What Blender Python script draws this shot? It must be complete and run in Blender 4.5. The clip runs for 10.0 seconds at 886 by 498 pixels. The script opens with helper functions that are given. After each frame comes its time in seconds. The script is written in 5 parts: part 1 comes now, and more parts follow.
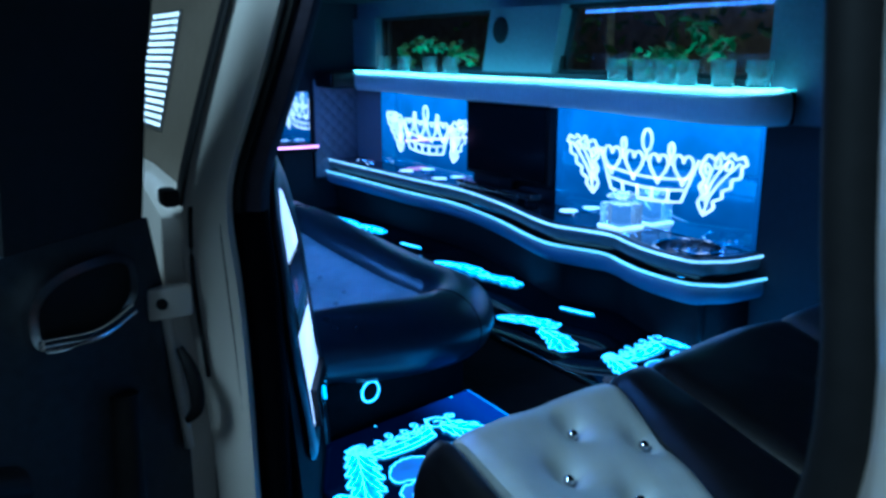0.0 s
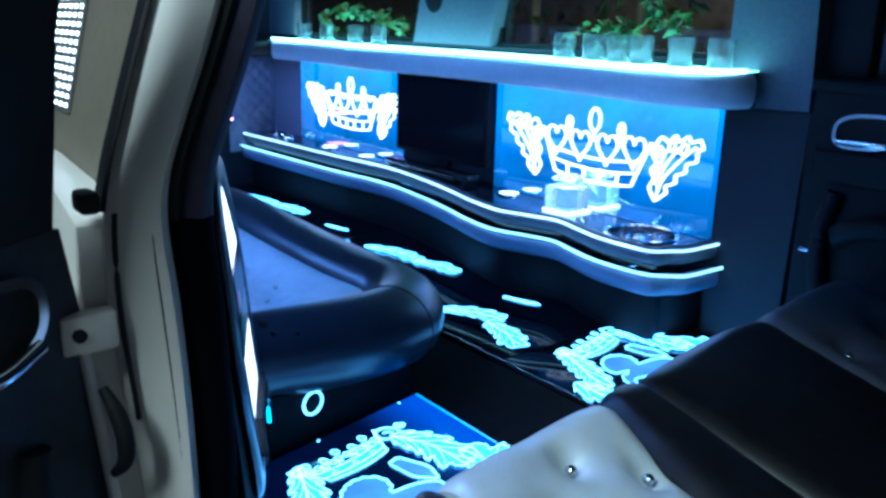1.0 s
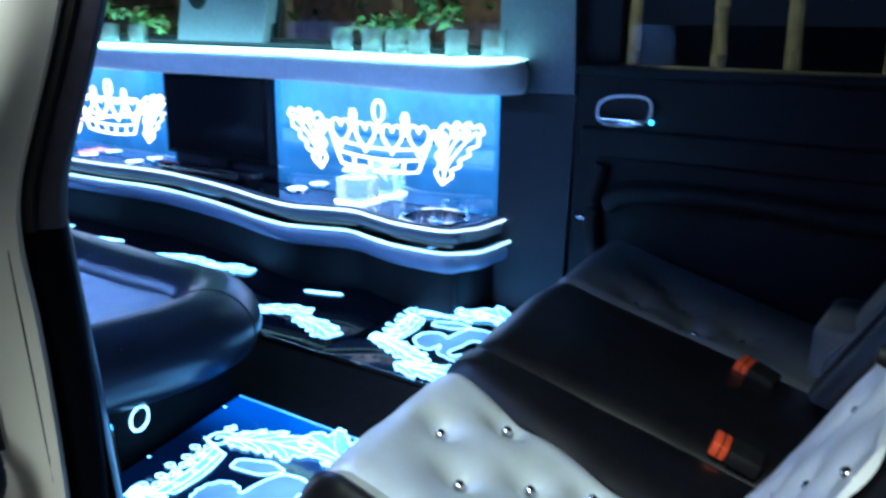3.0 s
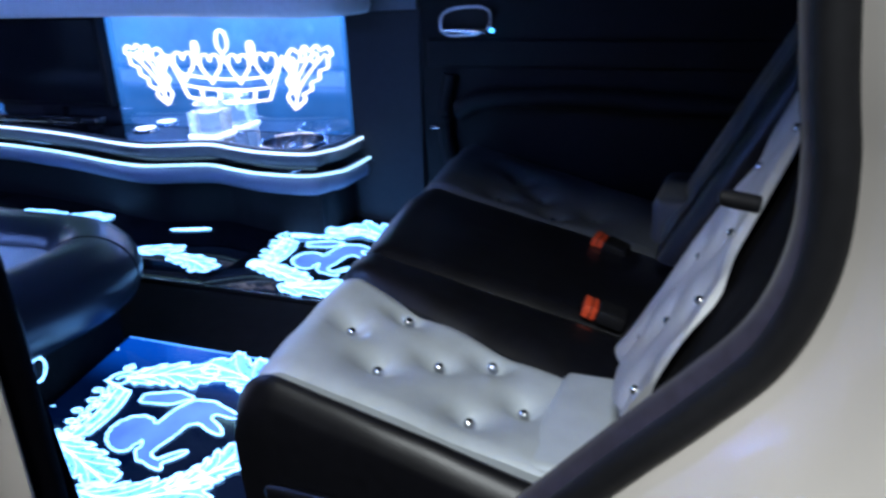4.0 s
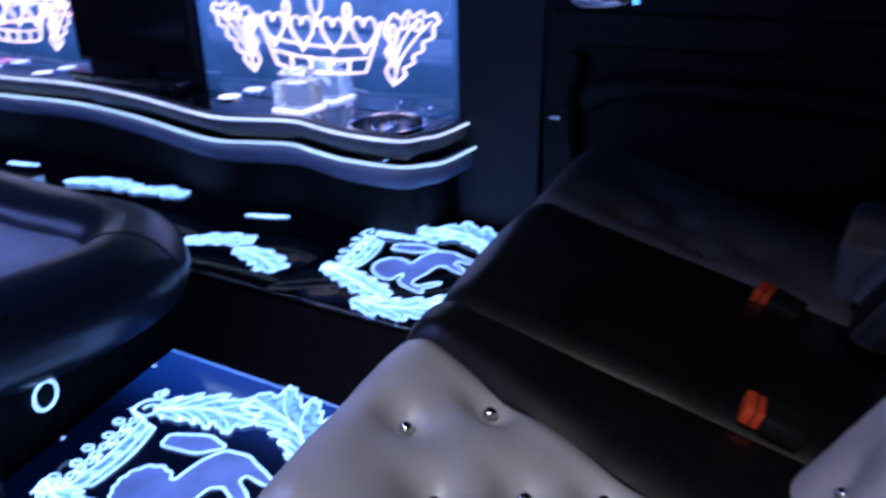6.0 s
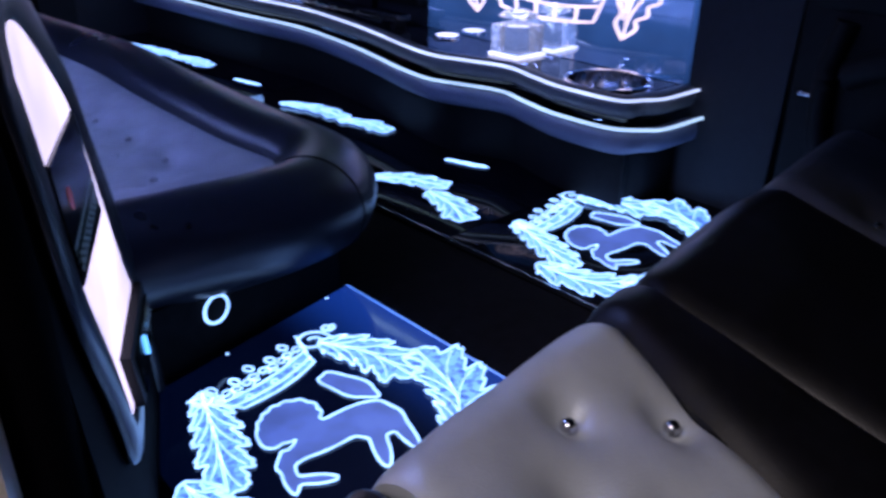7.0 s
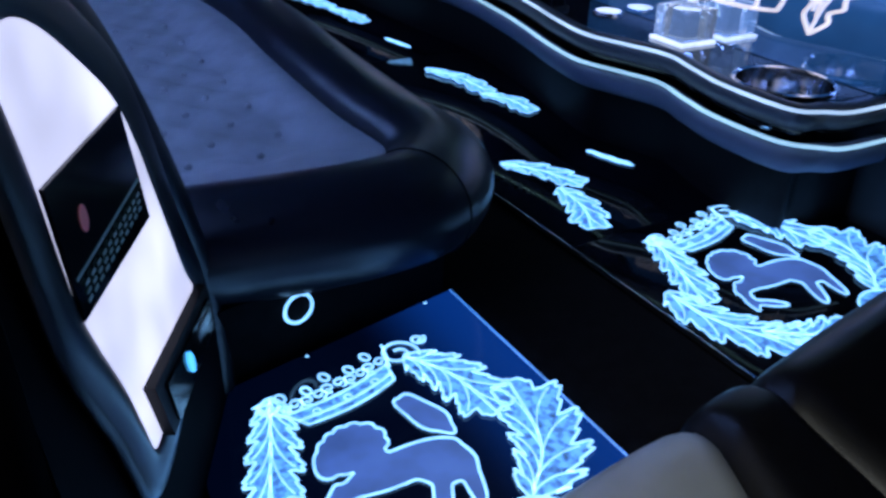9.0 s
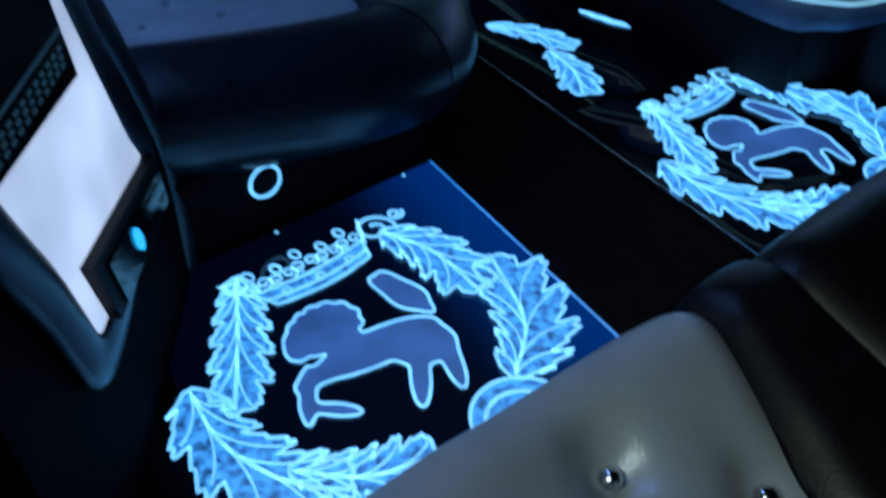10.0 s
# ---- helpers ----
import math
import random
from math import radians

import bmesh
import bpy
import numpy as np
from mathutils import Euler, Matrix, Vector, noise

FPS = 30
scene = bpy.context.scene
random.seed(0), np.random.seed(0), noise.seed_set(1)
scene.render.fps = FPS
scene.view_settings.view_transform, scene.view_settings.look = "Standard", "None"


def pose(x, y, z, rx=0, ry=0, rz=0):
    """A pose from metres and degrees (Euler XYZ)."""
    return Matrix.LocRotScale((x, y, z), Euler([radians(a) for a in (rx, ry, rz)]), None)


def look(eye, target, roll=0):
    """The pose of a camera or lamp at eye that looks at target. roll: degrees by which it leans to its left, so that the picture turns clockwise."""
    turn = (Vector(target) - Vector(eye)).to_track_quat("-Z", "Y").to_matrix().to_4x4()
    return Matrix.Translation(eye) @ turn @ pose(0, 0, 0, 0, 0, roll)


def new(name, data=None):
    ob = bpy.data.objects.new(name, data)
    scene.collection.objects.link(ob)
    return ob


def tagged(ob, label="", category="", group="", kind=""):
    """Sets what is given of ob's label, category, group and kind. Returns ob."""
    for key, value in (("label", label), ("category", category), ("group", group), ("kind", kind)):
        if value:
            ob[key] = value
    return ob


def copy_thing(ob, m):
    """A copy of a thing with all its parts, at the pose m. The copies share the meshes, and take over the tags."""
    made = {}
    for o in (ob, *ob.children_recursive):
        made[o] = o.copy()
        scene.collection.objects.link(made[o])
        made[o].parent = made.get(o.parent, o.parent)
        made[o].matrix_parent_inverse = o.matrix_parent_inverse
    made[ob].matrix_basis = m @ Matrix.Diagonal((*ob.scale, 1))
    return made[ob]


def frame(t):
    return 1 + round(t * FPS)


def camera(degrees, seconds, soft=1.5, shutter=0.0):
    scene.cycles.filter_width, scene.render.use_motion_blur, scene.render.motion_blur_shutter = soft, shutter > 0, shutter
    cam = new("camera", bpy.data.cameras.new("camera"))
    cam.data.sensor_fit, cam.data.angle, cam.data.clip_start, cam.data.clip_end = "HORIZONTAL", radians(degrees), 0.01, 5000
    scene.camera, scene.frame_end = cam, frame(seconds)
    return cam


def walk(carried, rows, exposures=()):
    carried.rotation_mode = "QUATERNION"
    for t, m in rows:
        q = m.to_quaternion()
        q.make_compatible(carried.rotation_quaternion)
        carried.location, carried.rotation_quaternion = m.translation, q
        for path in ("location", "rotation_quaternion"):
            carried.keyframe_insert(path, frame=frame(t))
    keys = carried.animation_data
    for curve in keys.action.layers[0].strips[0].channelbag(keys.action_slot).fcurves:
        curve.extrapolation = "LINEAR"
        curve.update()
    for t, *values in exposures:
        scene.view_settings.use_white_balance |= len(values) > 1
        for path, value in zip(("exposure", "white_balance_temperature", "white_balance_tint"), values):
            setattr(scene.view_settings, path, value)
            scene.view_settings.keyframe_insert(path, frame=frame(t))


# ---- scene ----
from mathutils.geometry import tessellate_polygon

cam = camera(56.0, 10.0, 2.9, 0.5)
# stops, kelvin, tint along the clip
EXPOSURES = [(0.0, -0.15, 3900, -10), (0.5, 0.52, 4150, -9), (1.5, 0.95, 4750, -5), (2.5, 1.3, 5050, -5), (4.0, 0.68, 5450, 14), (4.5, 0.32, 5450, 28), (5.0, -0.2, 5400, 42), (5.5, -0.08, 5600, 46), (6.0, -0.2, 5800, 38), (7.5, -0.45, 6100, 38), (8.5, -0.6, 5800, 22), (9.2, -0.8, 5700, 8), (10.0, -1.2, 5200, -6)]
PATH = [
    (0, (0.038, -0.133, 0.872), (1.048, 1.53, 0.41), 0.0),
    (0.5, (0.069, 0.004, 0.873), (1.164, 1.586, 0.331), -0.0),
    (1, (0.065, 0.092, 0.878), (1.251, 1.613, 0.347), 1.4),
    (1.5, (0.041, 0.155, 0.882), (1.321, 1.581, 0.309), 0.6),
    (2, (0.025, 0.177, 0.881), (1.357, 1.549, 0.296), 0.0),
    (2.5, (-0.008, 0.152, 0.87), (1.472, 1.395, 0.358), 1.5),
    (4, (-0.213, 0.157, 0.89), (1.501, 0.898, 0.174), -2.9),
    (4.5, (-0.238, 0.223, 0.886), (1.546, 0.781, 0.174), -2.9),
    (5, (-0.171, 0.264, 0.899), (1.644, 0.789, 0.243), -3.3),
    (5.5, (0.015, 0.3, 0.881), (1.764, 1.025, 0.236), -3.8),
    (6, (0.181, 0.314, 0.847), (1.743, 1.289, 0.068), -1.7),
    (7.5, (0.319, 0.419, 0.766), (1.458, 1.813, -0.106), 1.6),
    (8, (0.38, 0.44, 0.753), (1.457, 1.849, -0.172), 1.3),
    (8.5, (0.44, 0.462, 0.773), (1.432, 1.912, -0.182), 1.3),
    (9, (0.479, 0.481, 0.81), (1.377, 1.981, -0.161), 2.1),
    (9.5, (0.514, 0.511, 0.801), (1.326, 1.985, -0.281), 1.8),
    (10, (0.534, 0.534, 0.754), (1.375, 1.88, -0.463), 2.3),
]

walk(cam, [(t, look(eye, target, roll)) for t, eye, target, roll in PATH], EXPOSURES)

# ---- world and outside light ----
world = bpy.data.worlds.new("night")
scene.world = world
world.use_nodes = True
world.node_tree.nodes["Background"].inputs[0].default_value = (0.012, 0.016, 0.03, 1)
world.node_tree.nodes["Background"].inputs[1].default_value = 0.35


def lamp(name, kind, energy, color, m, size=0.3, size_y=None):
    data = bpy.data.lights.new(name, kind)
    data.energy, data.color = energy, color
    if kind == "AREA":
        data.size = size
        if size_y:
            data.shape, data.size_y = "RECTANGLE", size_y
    else:
        data.shadow_soft_size = size
    ob = new(name, data)
    ob.matrix_world = m
    return ob


# yard lamp over the open door, warm white
lamp("yard_lamp_light", "AREA", 62, (1.0, 0.97, 0.80), look((-1.65, 0.04, 2.82), (0.4, 0.5, 0.4)), 0.9)
# lamp on the far side of the car, shines on the hedge and wall seen through the windows
lamp("garden_lamp_light", "POINT", 55, (1.0, 0.9, 0.5), pose(3.0, 2.2, 2.4), 0.15)


# ---- materials ----
def mat(name, color, rough=0.5, metal=0.0, grain=0.15, scale=60.0, bump=0.0, bump_scale=300.0, sheen=0.0, coat=0.0, spec=0.5):
    m = bpy.data.materials.new(name)
    m.use_nodes = True
    nt = m.node_tree
    b = nt.nodes["Principled BSDF"]
    b.inputs["Roughness"].default_value = rough
    b.inputs["Metallic"].default_value = metal
    b.inputs["Coat Weight"].default_value = coat
    b.inputs["Coat Roughness"].default_value = 0.08
    b.inputs["Specular IOR Level"].default_value = spec
    b.inputs["Sheen Weight"].default_value = sheen
    tc = nt.nodes.new("ShaderNodeTexCoord")
    n1 = nt.nodes.new("ShaderNodeTexNoise")
    n1.inputs["Scale"].default_value = scale
    n1.inputs["Detail"].default_value = 5
    n2 = nt.nodes.new("ShaderNodeTexNoise")
    n2.inputs["Scale"].default_value = scale / 12
    n2.inputs["Detail"].default_value = 3
    for n in (n1, n2):
        nt.links.new(tc.outputs["Object"], n.inputs["Vector"])
    mx = nt.nodes.new("ShaderNodeMath")
    mx.operation = "MULTIPLY"
    nt.links.new(n1.outputs["Fac"], mx.inputs[0])
    nt.links.new(n2.outputs["Fac"], mx.inputs[1])
    ramp = nt.nodes.new("ShaderNodeValToRGB")
    ramp.color_ramp.elements[0].position, ramp.color_ramp.elements[1].position = 0.12, 0.42
    lo = [max(0, c * (1 - grain)) for c in color]
    hi = [min(1, c * (1 + grain)) for c in color]
    ramp.color_ramp.elements[0].color = (*lo, 1)
    ramp.color_ramp.elements[1].color = (*hi, 1)
    nt.links.new(mx.outputs[0], ramp.inputs[0])
    nt.links.new(ramp.outputs[0], b.inputs["Base Color"])
    rr = nt.nodes.new("ShaderNodeMapRange")
    rr.inputs[3].default_value, rr.inputs[4].default_value = max(0.02, rough * 0.85), min(1, rough * 1.15)
    nt.links.new(n2.outputs["Fac"], rr.inputs[0])
    nt.links.new(rr.outputs[0], b.inputs["Roughness"])
    if bump:
        n3 = nt.nodes.new("ShaderNodeTexVoronoi")
        n3.inputs["Scale"].default_value = bump_scale
        nt.links.new(tc.outputs["Object"], n3.inputs["Vector"])
        bp = nt.nodes.new("ShaderNodeBump")
        bp.inputs["Strength"].default_value = bump
        bp.inputs["Distance"].default_value = 0.001
        nt.links.new(n3.outputs["Distance"], bp.inputs["Height"])
        nt.links.new(bp.outputs[0], b.inputs["Normal"])
    return m


def glow(name, color, strength, base=(0.6, 0.6, 0.65), vary=0.25, scale=40.0):
    """A lit plastic: a diffuse, glossy body that also gives off light, a little unevenly."""
    m = mat(name, base, 0.35, grain=0.05)
    nt = m.node_tree
    b = nt.nodes["Principled BSDF"]
    b.inputs["Emission Color"].default_value = (*color, 1)
    tc = nt.nodes.new("ShaderNodeTexCoord")
    n = nt.nodes.new("ShaderNodeTexNoise")
    n.inputs["Scale"].default_value = scale
    nt.links.new(tc.outputs["Object"], n.inputs["Vector"])
    r = nt.nodes.new("ShaderNodeMapRange")
    r.inputs[1].default_value, r.inputs[2].default_value = 0.3, 0.7
    r.inputs[3].default_value, r.inputs[4].default_value = strength * (1 - vary), strength * (1 + vary)
    nt.links.new(n.outputs["Fac"], r.inputs[0])
    nt.links.new(r.outputs[0], b.inputs["Emission Strength"])
    return m


def clear(name, color=(1, 1, 1), rough=0.0, ior=1.45, emit=None, strength=0.0, through_light=1.0):
    m = bpy.data.materials.new(name)
    m.use_nodes = True
    b = m.node_tree.nodes["Principled BSDF"]
    b.inputs["Base Color"].default_value = (*color, 1)
    b.inputs["Transmission Weight"].default_value = through_light
    b.inputs["Roughness"].default_value = rough
    b.inputs["IOR"].default_value = ior
    if emit:
        b.inputs["Emission Color"].default_value = (*emit, 1)
        b.inputs["Emission Strength"].default_value = strength
    return m


BLACK_LEATHER = mat("black_leather", (0.005, 0.005, 0.007), 0.34, grain=0.3, bump=0.1, bump_scale=420, spec=0.32)
PAD_LEATHER = mat("matt_black_leather", (0.003, 0.003, 0.005), 0.75, grain=0.3, bump=0.08, bump_scale=420, spec=0.03)
ROLL_LEATHER = mat("dark_grey_leather", (0.014, 0.017, 0.028), 0.29, grain=0.15, bump=0.12, bump_scale=420, spec=0.6)
BARROLL = mat("grey_bar_leather", (0.14, 0.15, 0.18), 0.33, grain=0.12, bump=0.1, bump_scale=420)
WHITE_LEATHER = mat("silver_leather", (0.60, 0.65, 0.70), 0.37, metal=0.2, grain=0.1, bump=0.2, bump_scale=420, scale=25)
LILAC_LEATHER = mat("pale_quilted_leather", (0.52, 0.53, 0.56), 0.42, grain=0.1, bump=0.2, bump_scale=420, scale=25)
GREY_LEATHER = mat("mid_grey_leather", (0.09, 0.1, 0.125), 0.42, grain=0.12, bump=0.2, bump_scale=420)
LOWROLL = mat("grey_lilac_vinyl", (0.19, 0.21, 0.32), 0.38, grain=0.06, bump=0.1, bump_scale=420)
FASCIA = mat("pale_padded_vinyl", (0.78, 0.78, 0.82), 0.38, grain=0.06, bump=0.1, bump_scale=420)
PAINT = mat("white_car_paint", (0.70, 0.65, 0.60), 0.34, grain=0.05, scale=8, coat=0.2)
RUBBER = mat("black_rubber", (0.009, 0.009, 0.011), 0.6, grain=0.25, spec=0.25)
TRIM = mat("dark_violet_velour_trim", (0.035, 0.031, 0.055), 0.75, grain=0.3, sheen=0.2, spec=0.2)
PLASTIC = mat("black_plastic", (0.007, 0.007, 0.009), 0.6, grain=0.3, bump=0.15, bump_scale=900, spec=0.2)
DOORCARD = mat("blue_black_door_vinyl", (0.026, 0.032, 0.046), 0.5, grain=0.25, bump=0.15, bump_scale=700, spec=0.4)
CARPET = mat("black_carpet", (0.008, 0.008, 0.01), 0.95, grain=0.5, scale=400, bump=0.6, bump_scale=1200, spec=0.1)
GREYWALL = mat("blue_grey_lining", (0.15, 0.16, 0.19), 0.7, grain=0.15, bump=0.1)
DARKWALL = mat("dark_lining", (0.017, 0.018, 0.026), 0.7, grain=0.2)
CEILING = mat("black_headlining", (0.02, 0.02, 0.024), 0.85, grain=0.2)
QUILT = mat("lilac_quilted_lining", (0.32, 0.3, 0.38), 0.5, grain=0.1)
CHROME = mat("chrome", (0.8, 0.8, 0.82), 0.12, 1.0, grain=0.04)
STEEL = mat("brushed_steel", (0.82, 0.8, 0.78), 0.24, 1.0, grain=0.1)
MIRROR = mat("mirror_acrylic", (0.78, 0.8, 0.86), 0.035, 1.0, grain=0.02)
BARTOP = mat("black_glass_top", (0.012, 0.013, 0.017), 0.06, grain=0.1, coat=0.5)
FLOORGLASS = mat("black_mirror_floor_glass", (0.006, 0.007, 0.012), 0.06, grain=0.2, spec=0.1)
SCREEN = mat("dark_screen_glass", (0.008, 0.009, 0.011), 0.12, grain=0.1)
GLASS = clear("clear_glass", (0.95, 1.0, 0.98), 0.0, 1.5, through_light=0.95)
TINTED = clear("tinted_window_glass", (0.35, 0.37, 0.36))
RED = mat("red_buckle_plastic", (0.62, 0.07, 0.02), 0.4, grain=0.1)
ASPHALT = mat("asphalt", (0.05, 0.05, 0.05), 0.9, grain=0.4, scale=80, bump=0.6, bump_scale=200)
STONE = mat("brown_stone", (0.28, 0.2, 0.14), 0.85, grain=0.5, scale=9, bump=0.8, bump_scale=14)
PLASTER = mat("beige_plaster", (0.36, 0.31, 0.25), 0.85, grain=0.2, scale=20)
GARLAND = mat("garland_green", (0.16, 0.26, 0.07), 0.5, grain=0.35)
LEAF = mat("leaf_green", (0.06, 0.11, 0.03), 0.6, grain=0.4)
BARK = mat("pale_bark", (0.3, 0.27, 0.19), 0.85, grain=0.5, scale=30, bump=0.5, bump_scale=60)

LED_PINK = glow("pink_white_led", (0.47, 0.80, 1.0), 1.45, scale=6)
LED_BLUE = glow("ice_blue_led", (0.56, 0.76, 1.0), 1.9, scale=6)
LED_SHELF = glow("ice_shelf_led", (0.5, 0.92, 0.88), 5.0)
LINE = glow("lit_engraving_line", (0.27, 0.6, 1.0), 2.9, scale=30)
WREATH = glow("lit_wreath_field", (0.13, 0.4, 1.0), 1.5, base=(0.15, 0.2, 0.3), vary=0.8, scale=80)
FILL = glow("lit_engraving_field", (0.15, 0.30, 0.95), 0.62, base=(0.15, 0.2, 0.3), scale=18)
EDGE = glow("lit_panel_edge", (0.08, 0.3, 0.9), 1.6, scale=8)
SHEET = glow("dimly_lit_panel", (0.008, 0.06, 0.36), 0.18, base=(0.008, 0.009, 0.014), vary=0.5, scale=3)
nt = SHEET.node_tree
b = nt.nodes["Principled BSDF"]
for link in list(b.inputs["Emission Strength"].links) + list(b.inputs["Roughness"].links):
    nt.links.remove(link)
b.inputs["Roughness"].default_value = 0.08
# edge glow painted as emission, strongest at the right-hand edge, fading across the sheet
tc = nt.nodes.new("ShaderNodeTexCoord")
sep = nt.nodes.new("ShaderNodeSeparateXYZ")
nt.links.new(tc.outputs["Object"], sep.inputs[0])
fade = nt.nodes.new("ShaderNodeMapRange")
fade.interpolation_type = "SMOOTHERSTEP"
fade.inputs[1].default_value, fade.inputs[2].default_value, fade.inputs[3].default_value, fade.inputs[4].default_value = 0.93, 1.17, 0.035, 0.9
nt.links.new(sep.outputs[0], fade.inputs[0])
nt.links.new(fade.outputs[0], b.inputs["Emission Strength"])
CROWN = glow("lit_crown_engraving", (1.0, 0.88, 0.86), 1.45, scale=20)
PANEL = glow("backlit_white_panel", (0.82, 0.80, 1.0), 1.6, vary=0.4, scale=5)
DISC = glow("lit_coaster", (0.65, 0.75, 1.0), 2.2)
BLUE_DOT = glow("blue_display_light", (0.1, 0.5, 1.0), 2.5)
RED_DOT = glow("red_display_mark", (0.9, 0.1, 0.05), 0.10)
KEY = glow("dim_display_text", (0.12, 0.45, 0.5), 0.06)
# glow for the dots that stand for reflections in the car side
REFLECTED_DOT = glow("white_reflected_dot", (1.0, 0.98, 0.95), 3.0)
SHELFTOP = glow("lit_shelf_glass", (0.4, 0.85, 0.8), 4.0, base=(0.2, 0.22, 0.22))


# ---- mesh helpers ----
def sag(a, b, size, k=7.0):
    """Soft, uneven creases of upholstery at two scales."""
    return size * (noise.noise(Vector((a * k, b * k, 1.7))) + 0.4 * noise.noise(Vector((a * k * 3.1 + b * 9, b * k * 2.2 - a * 7, 4.2))))


def finish(bm, name, material, smooth=True):
    bmesh.ops.recalc_face_normals(bm, faces=bm.faces)
    me = bpy.data.meshes.new(name)
    bm.to_mesh(me)
    bm.free()
    me.materials.append(material)
    if smooth:
        for p in me.polygons:
            p.use_smooth = True
        me.set_sharp_from_angle(angle=radians(38))
    return me


def part(name, bm, material, parent=None, label="", smooth=True):
    ob = new(name, finish(bm, name, material, smooth))
    ob.parent = parent
    if label:
        ob["label"] = label
    return ob


def thing(name, label, category, x=0, y=0, z=0, group="", kind=""):
    ob = new(name)
    ob.empty_display_size = 0.05
    ob.matrix_world = Matrix.Translation((x, y, z))
    return tagged(ob, label, category, group, kind)


def box(bm, x0, x1, y0, y1, z0, z1, bevel=0.0, seg=2):
    vs = [bm.verts.new((x, y, z)) for x in (x0, x1) for y in (y0, y1) for z in (z0, z1)]
    q = [(0, 1, 3, 2), (4, 6, 7, 5), (0, 4, 5, 1), (2, 3, 7, 6), (0, 2, 6, 4), (1, 5, 7, 3)]
    fs = [bm.faces.new([vs[i] for i in f]) for f in q]
    if bevel:
        es = {e for f in fs for e in f.edges}
        bmesh.ops.bevel(bm, geom=list(es), offset=bevel, segments=seg, profile=0.5, affect="EDGES")
    return bm


def boxed(*a, **k):
    return box(bmesh.new(), *a, **k)


def curve(points, n):
    """A smooth line through a few points (Catmull-Rom), n samples."""
    P = [Vector(p) for p in points]
    P = [2 * P[0] - P[1]] + P + [2 * P[-1] - P[-2]]
    out = []
    m = len(P) - 3
    for i in range(n):
        f = i / (n - 1) * m
        k = min(int(f), m - 1)
        t = f - k
        a, b, c, d = P[k:k + 4]
        out.append(0.5 * (2 * b + (c - a) * t + (2 * a - 5 * b + 4 * c - d) * t * t + (3 * b - a - 3 * c + d) * t ** 3))
    return out


def loft(bm, rings, closed=True, caps=True):
    """Skin a row of equally long rings of points."""
    R = [[bm.verts.new(p) for p in r] for r in rings]
    n = len(R[0])
    for a, b in zip(R, R[1:]):
        for i in range(n if closed else n - 1):
            j = (i + 1) % n
            bm.faces.new((a[i], a[j], b[j], b[i]))
    if caps and closed:
        bm.faces.new(R[0][::-1])
        bm.faces.new(R[-1])
    return bm


def frames_along(path, up=Vector((0, 0, 1))):
    out = []
    for i, p in enumerate(path):
        d = (path[min(i + 1, len(path) - 1)] - path[max(i - 1, 0)]).normalized()
        s = d.cross(up)
        s = s.normalized() if s.length > 1e-5 else Vector((1, 0, 0))
        out.append((p, s, s.cross(d).normalized()))
    return out


def tube(bm, path, r, seg=12, ry=None, up=Vector((0, 0, 1)), taper=None):
    ry = ry or r
    rings = []
    for i, (p, s, u) in enumerate(frames_along([Vector(q) for q in path], up)):
        k = taper(i / (len(path) - 1)) if taper else 1
        rings.append([p + s * (r * k * math.cos(a)) + u * (ry * k * math.sin(a)) for a in [2 * math.pi * j / seg for j in range(seg)]])
    return loft(bm, rings)


def sweep(bm, path, profile, up=Vector((0, 0, 1)), closed=True):
    """Sweep a profile of (sideways, up) pairs along a path."""
    return loft(bm, [[p + s * a + u * b for a, b in profile] for p, s, u in frames_along([Vector(q) for q in path], up)], closed)


def lathe(bm, profile, seg=24, centre=(0, 0, 0)):
    c = Vector(centre)
    rings = [[c + Vector((r * math.cos(a), r * math.sin(a), z)) for a in [2 * math.pi * j / seg for j in range(seg)]] for r, z in profile]
    return loft(bm, rings, caps=False)


def slab(bm, outline, lift, z0, z1):
    """A flat plate from a 2D outline; lift(u, v, h) gives its place."""
    a = [bm.verts.new(lift(u, v, z0)) for u, v in outline]
    b = [bm.verts.new(lift(u, v, z1)) for u, v in outline]
    n = len(a)
    for i in range(n):
        bm.faces.new((a[i], a[(i + 1) % n], b[(i + 1) % n], b[i]))
    for i, j, k in tessellate_polygon([[Vector((u, v, 0)) for u, v in outline]]):
        bm.faces.new((b[i], b[j], b[k]))
        bm.faces.new((a[k], a[j], a[i]))
    return bm


def ribbon(bm, line, w, lift, h, closed=False, thick=0.0015):
    """A raised flat line of width w along a 2D polyline."""
    pts = [Vector(p) for p in line]
    n = len(pts)
    L, R = [], []
    for i, p in enumerate(pts):
        a = pts[(i - 1) % n] if closed else pts[max(i - 1, 0)]
        b = pts[(i + 1) % n] if closed else pts[min(i + 1, n - 1)]
        d = (b - a)
        d = d.normalized() if d.length > 1e-7 else Vector((1, 0))
        s = Vector((-d.y, d.x)) * (w / 2)
        L.append((p + s, p - s))
    rings = [[lift(a.x, a.y, h), lift(a.x, a.y, h + thick), lift(b.x, b.y, h + thick), lift(b.x, b.y, h)] for a, b in L]
    if closed:
        rings.append(rings[0])
    return loft(bm, rings, caps=not closed)


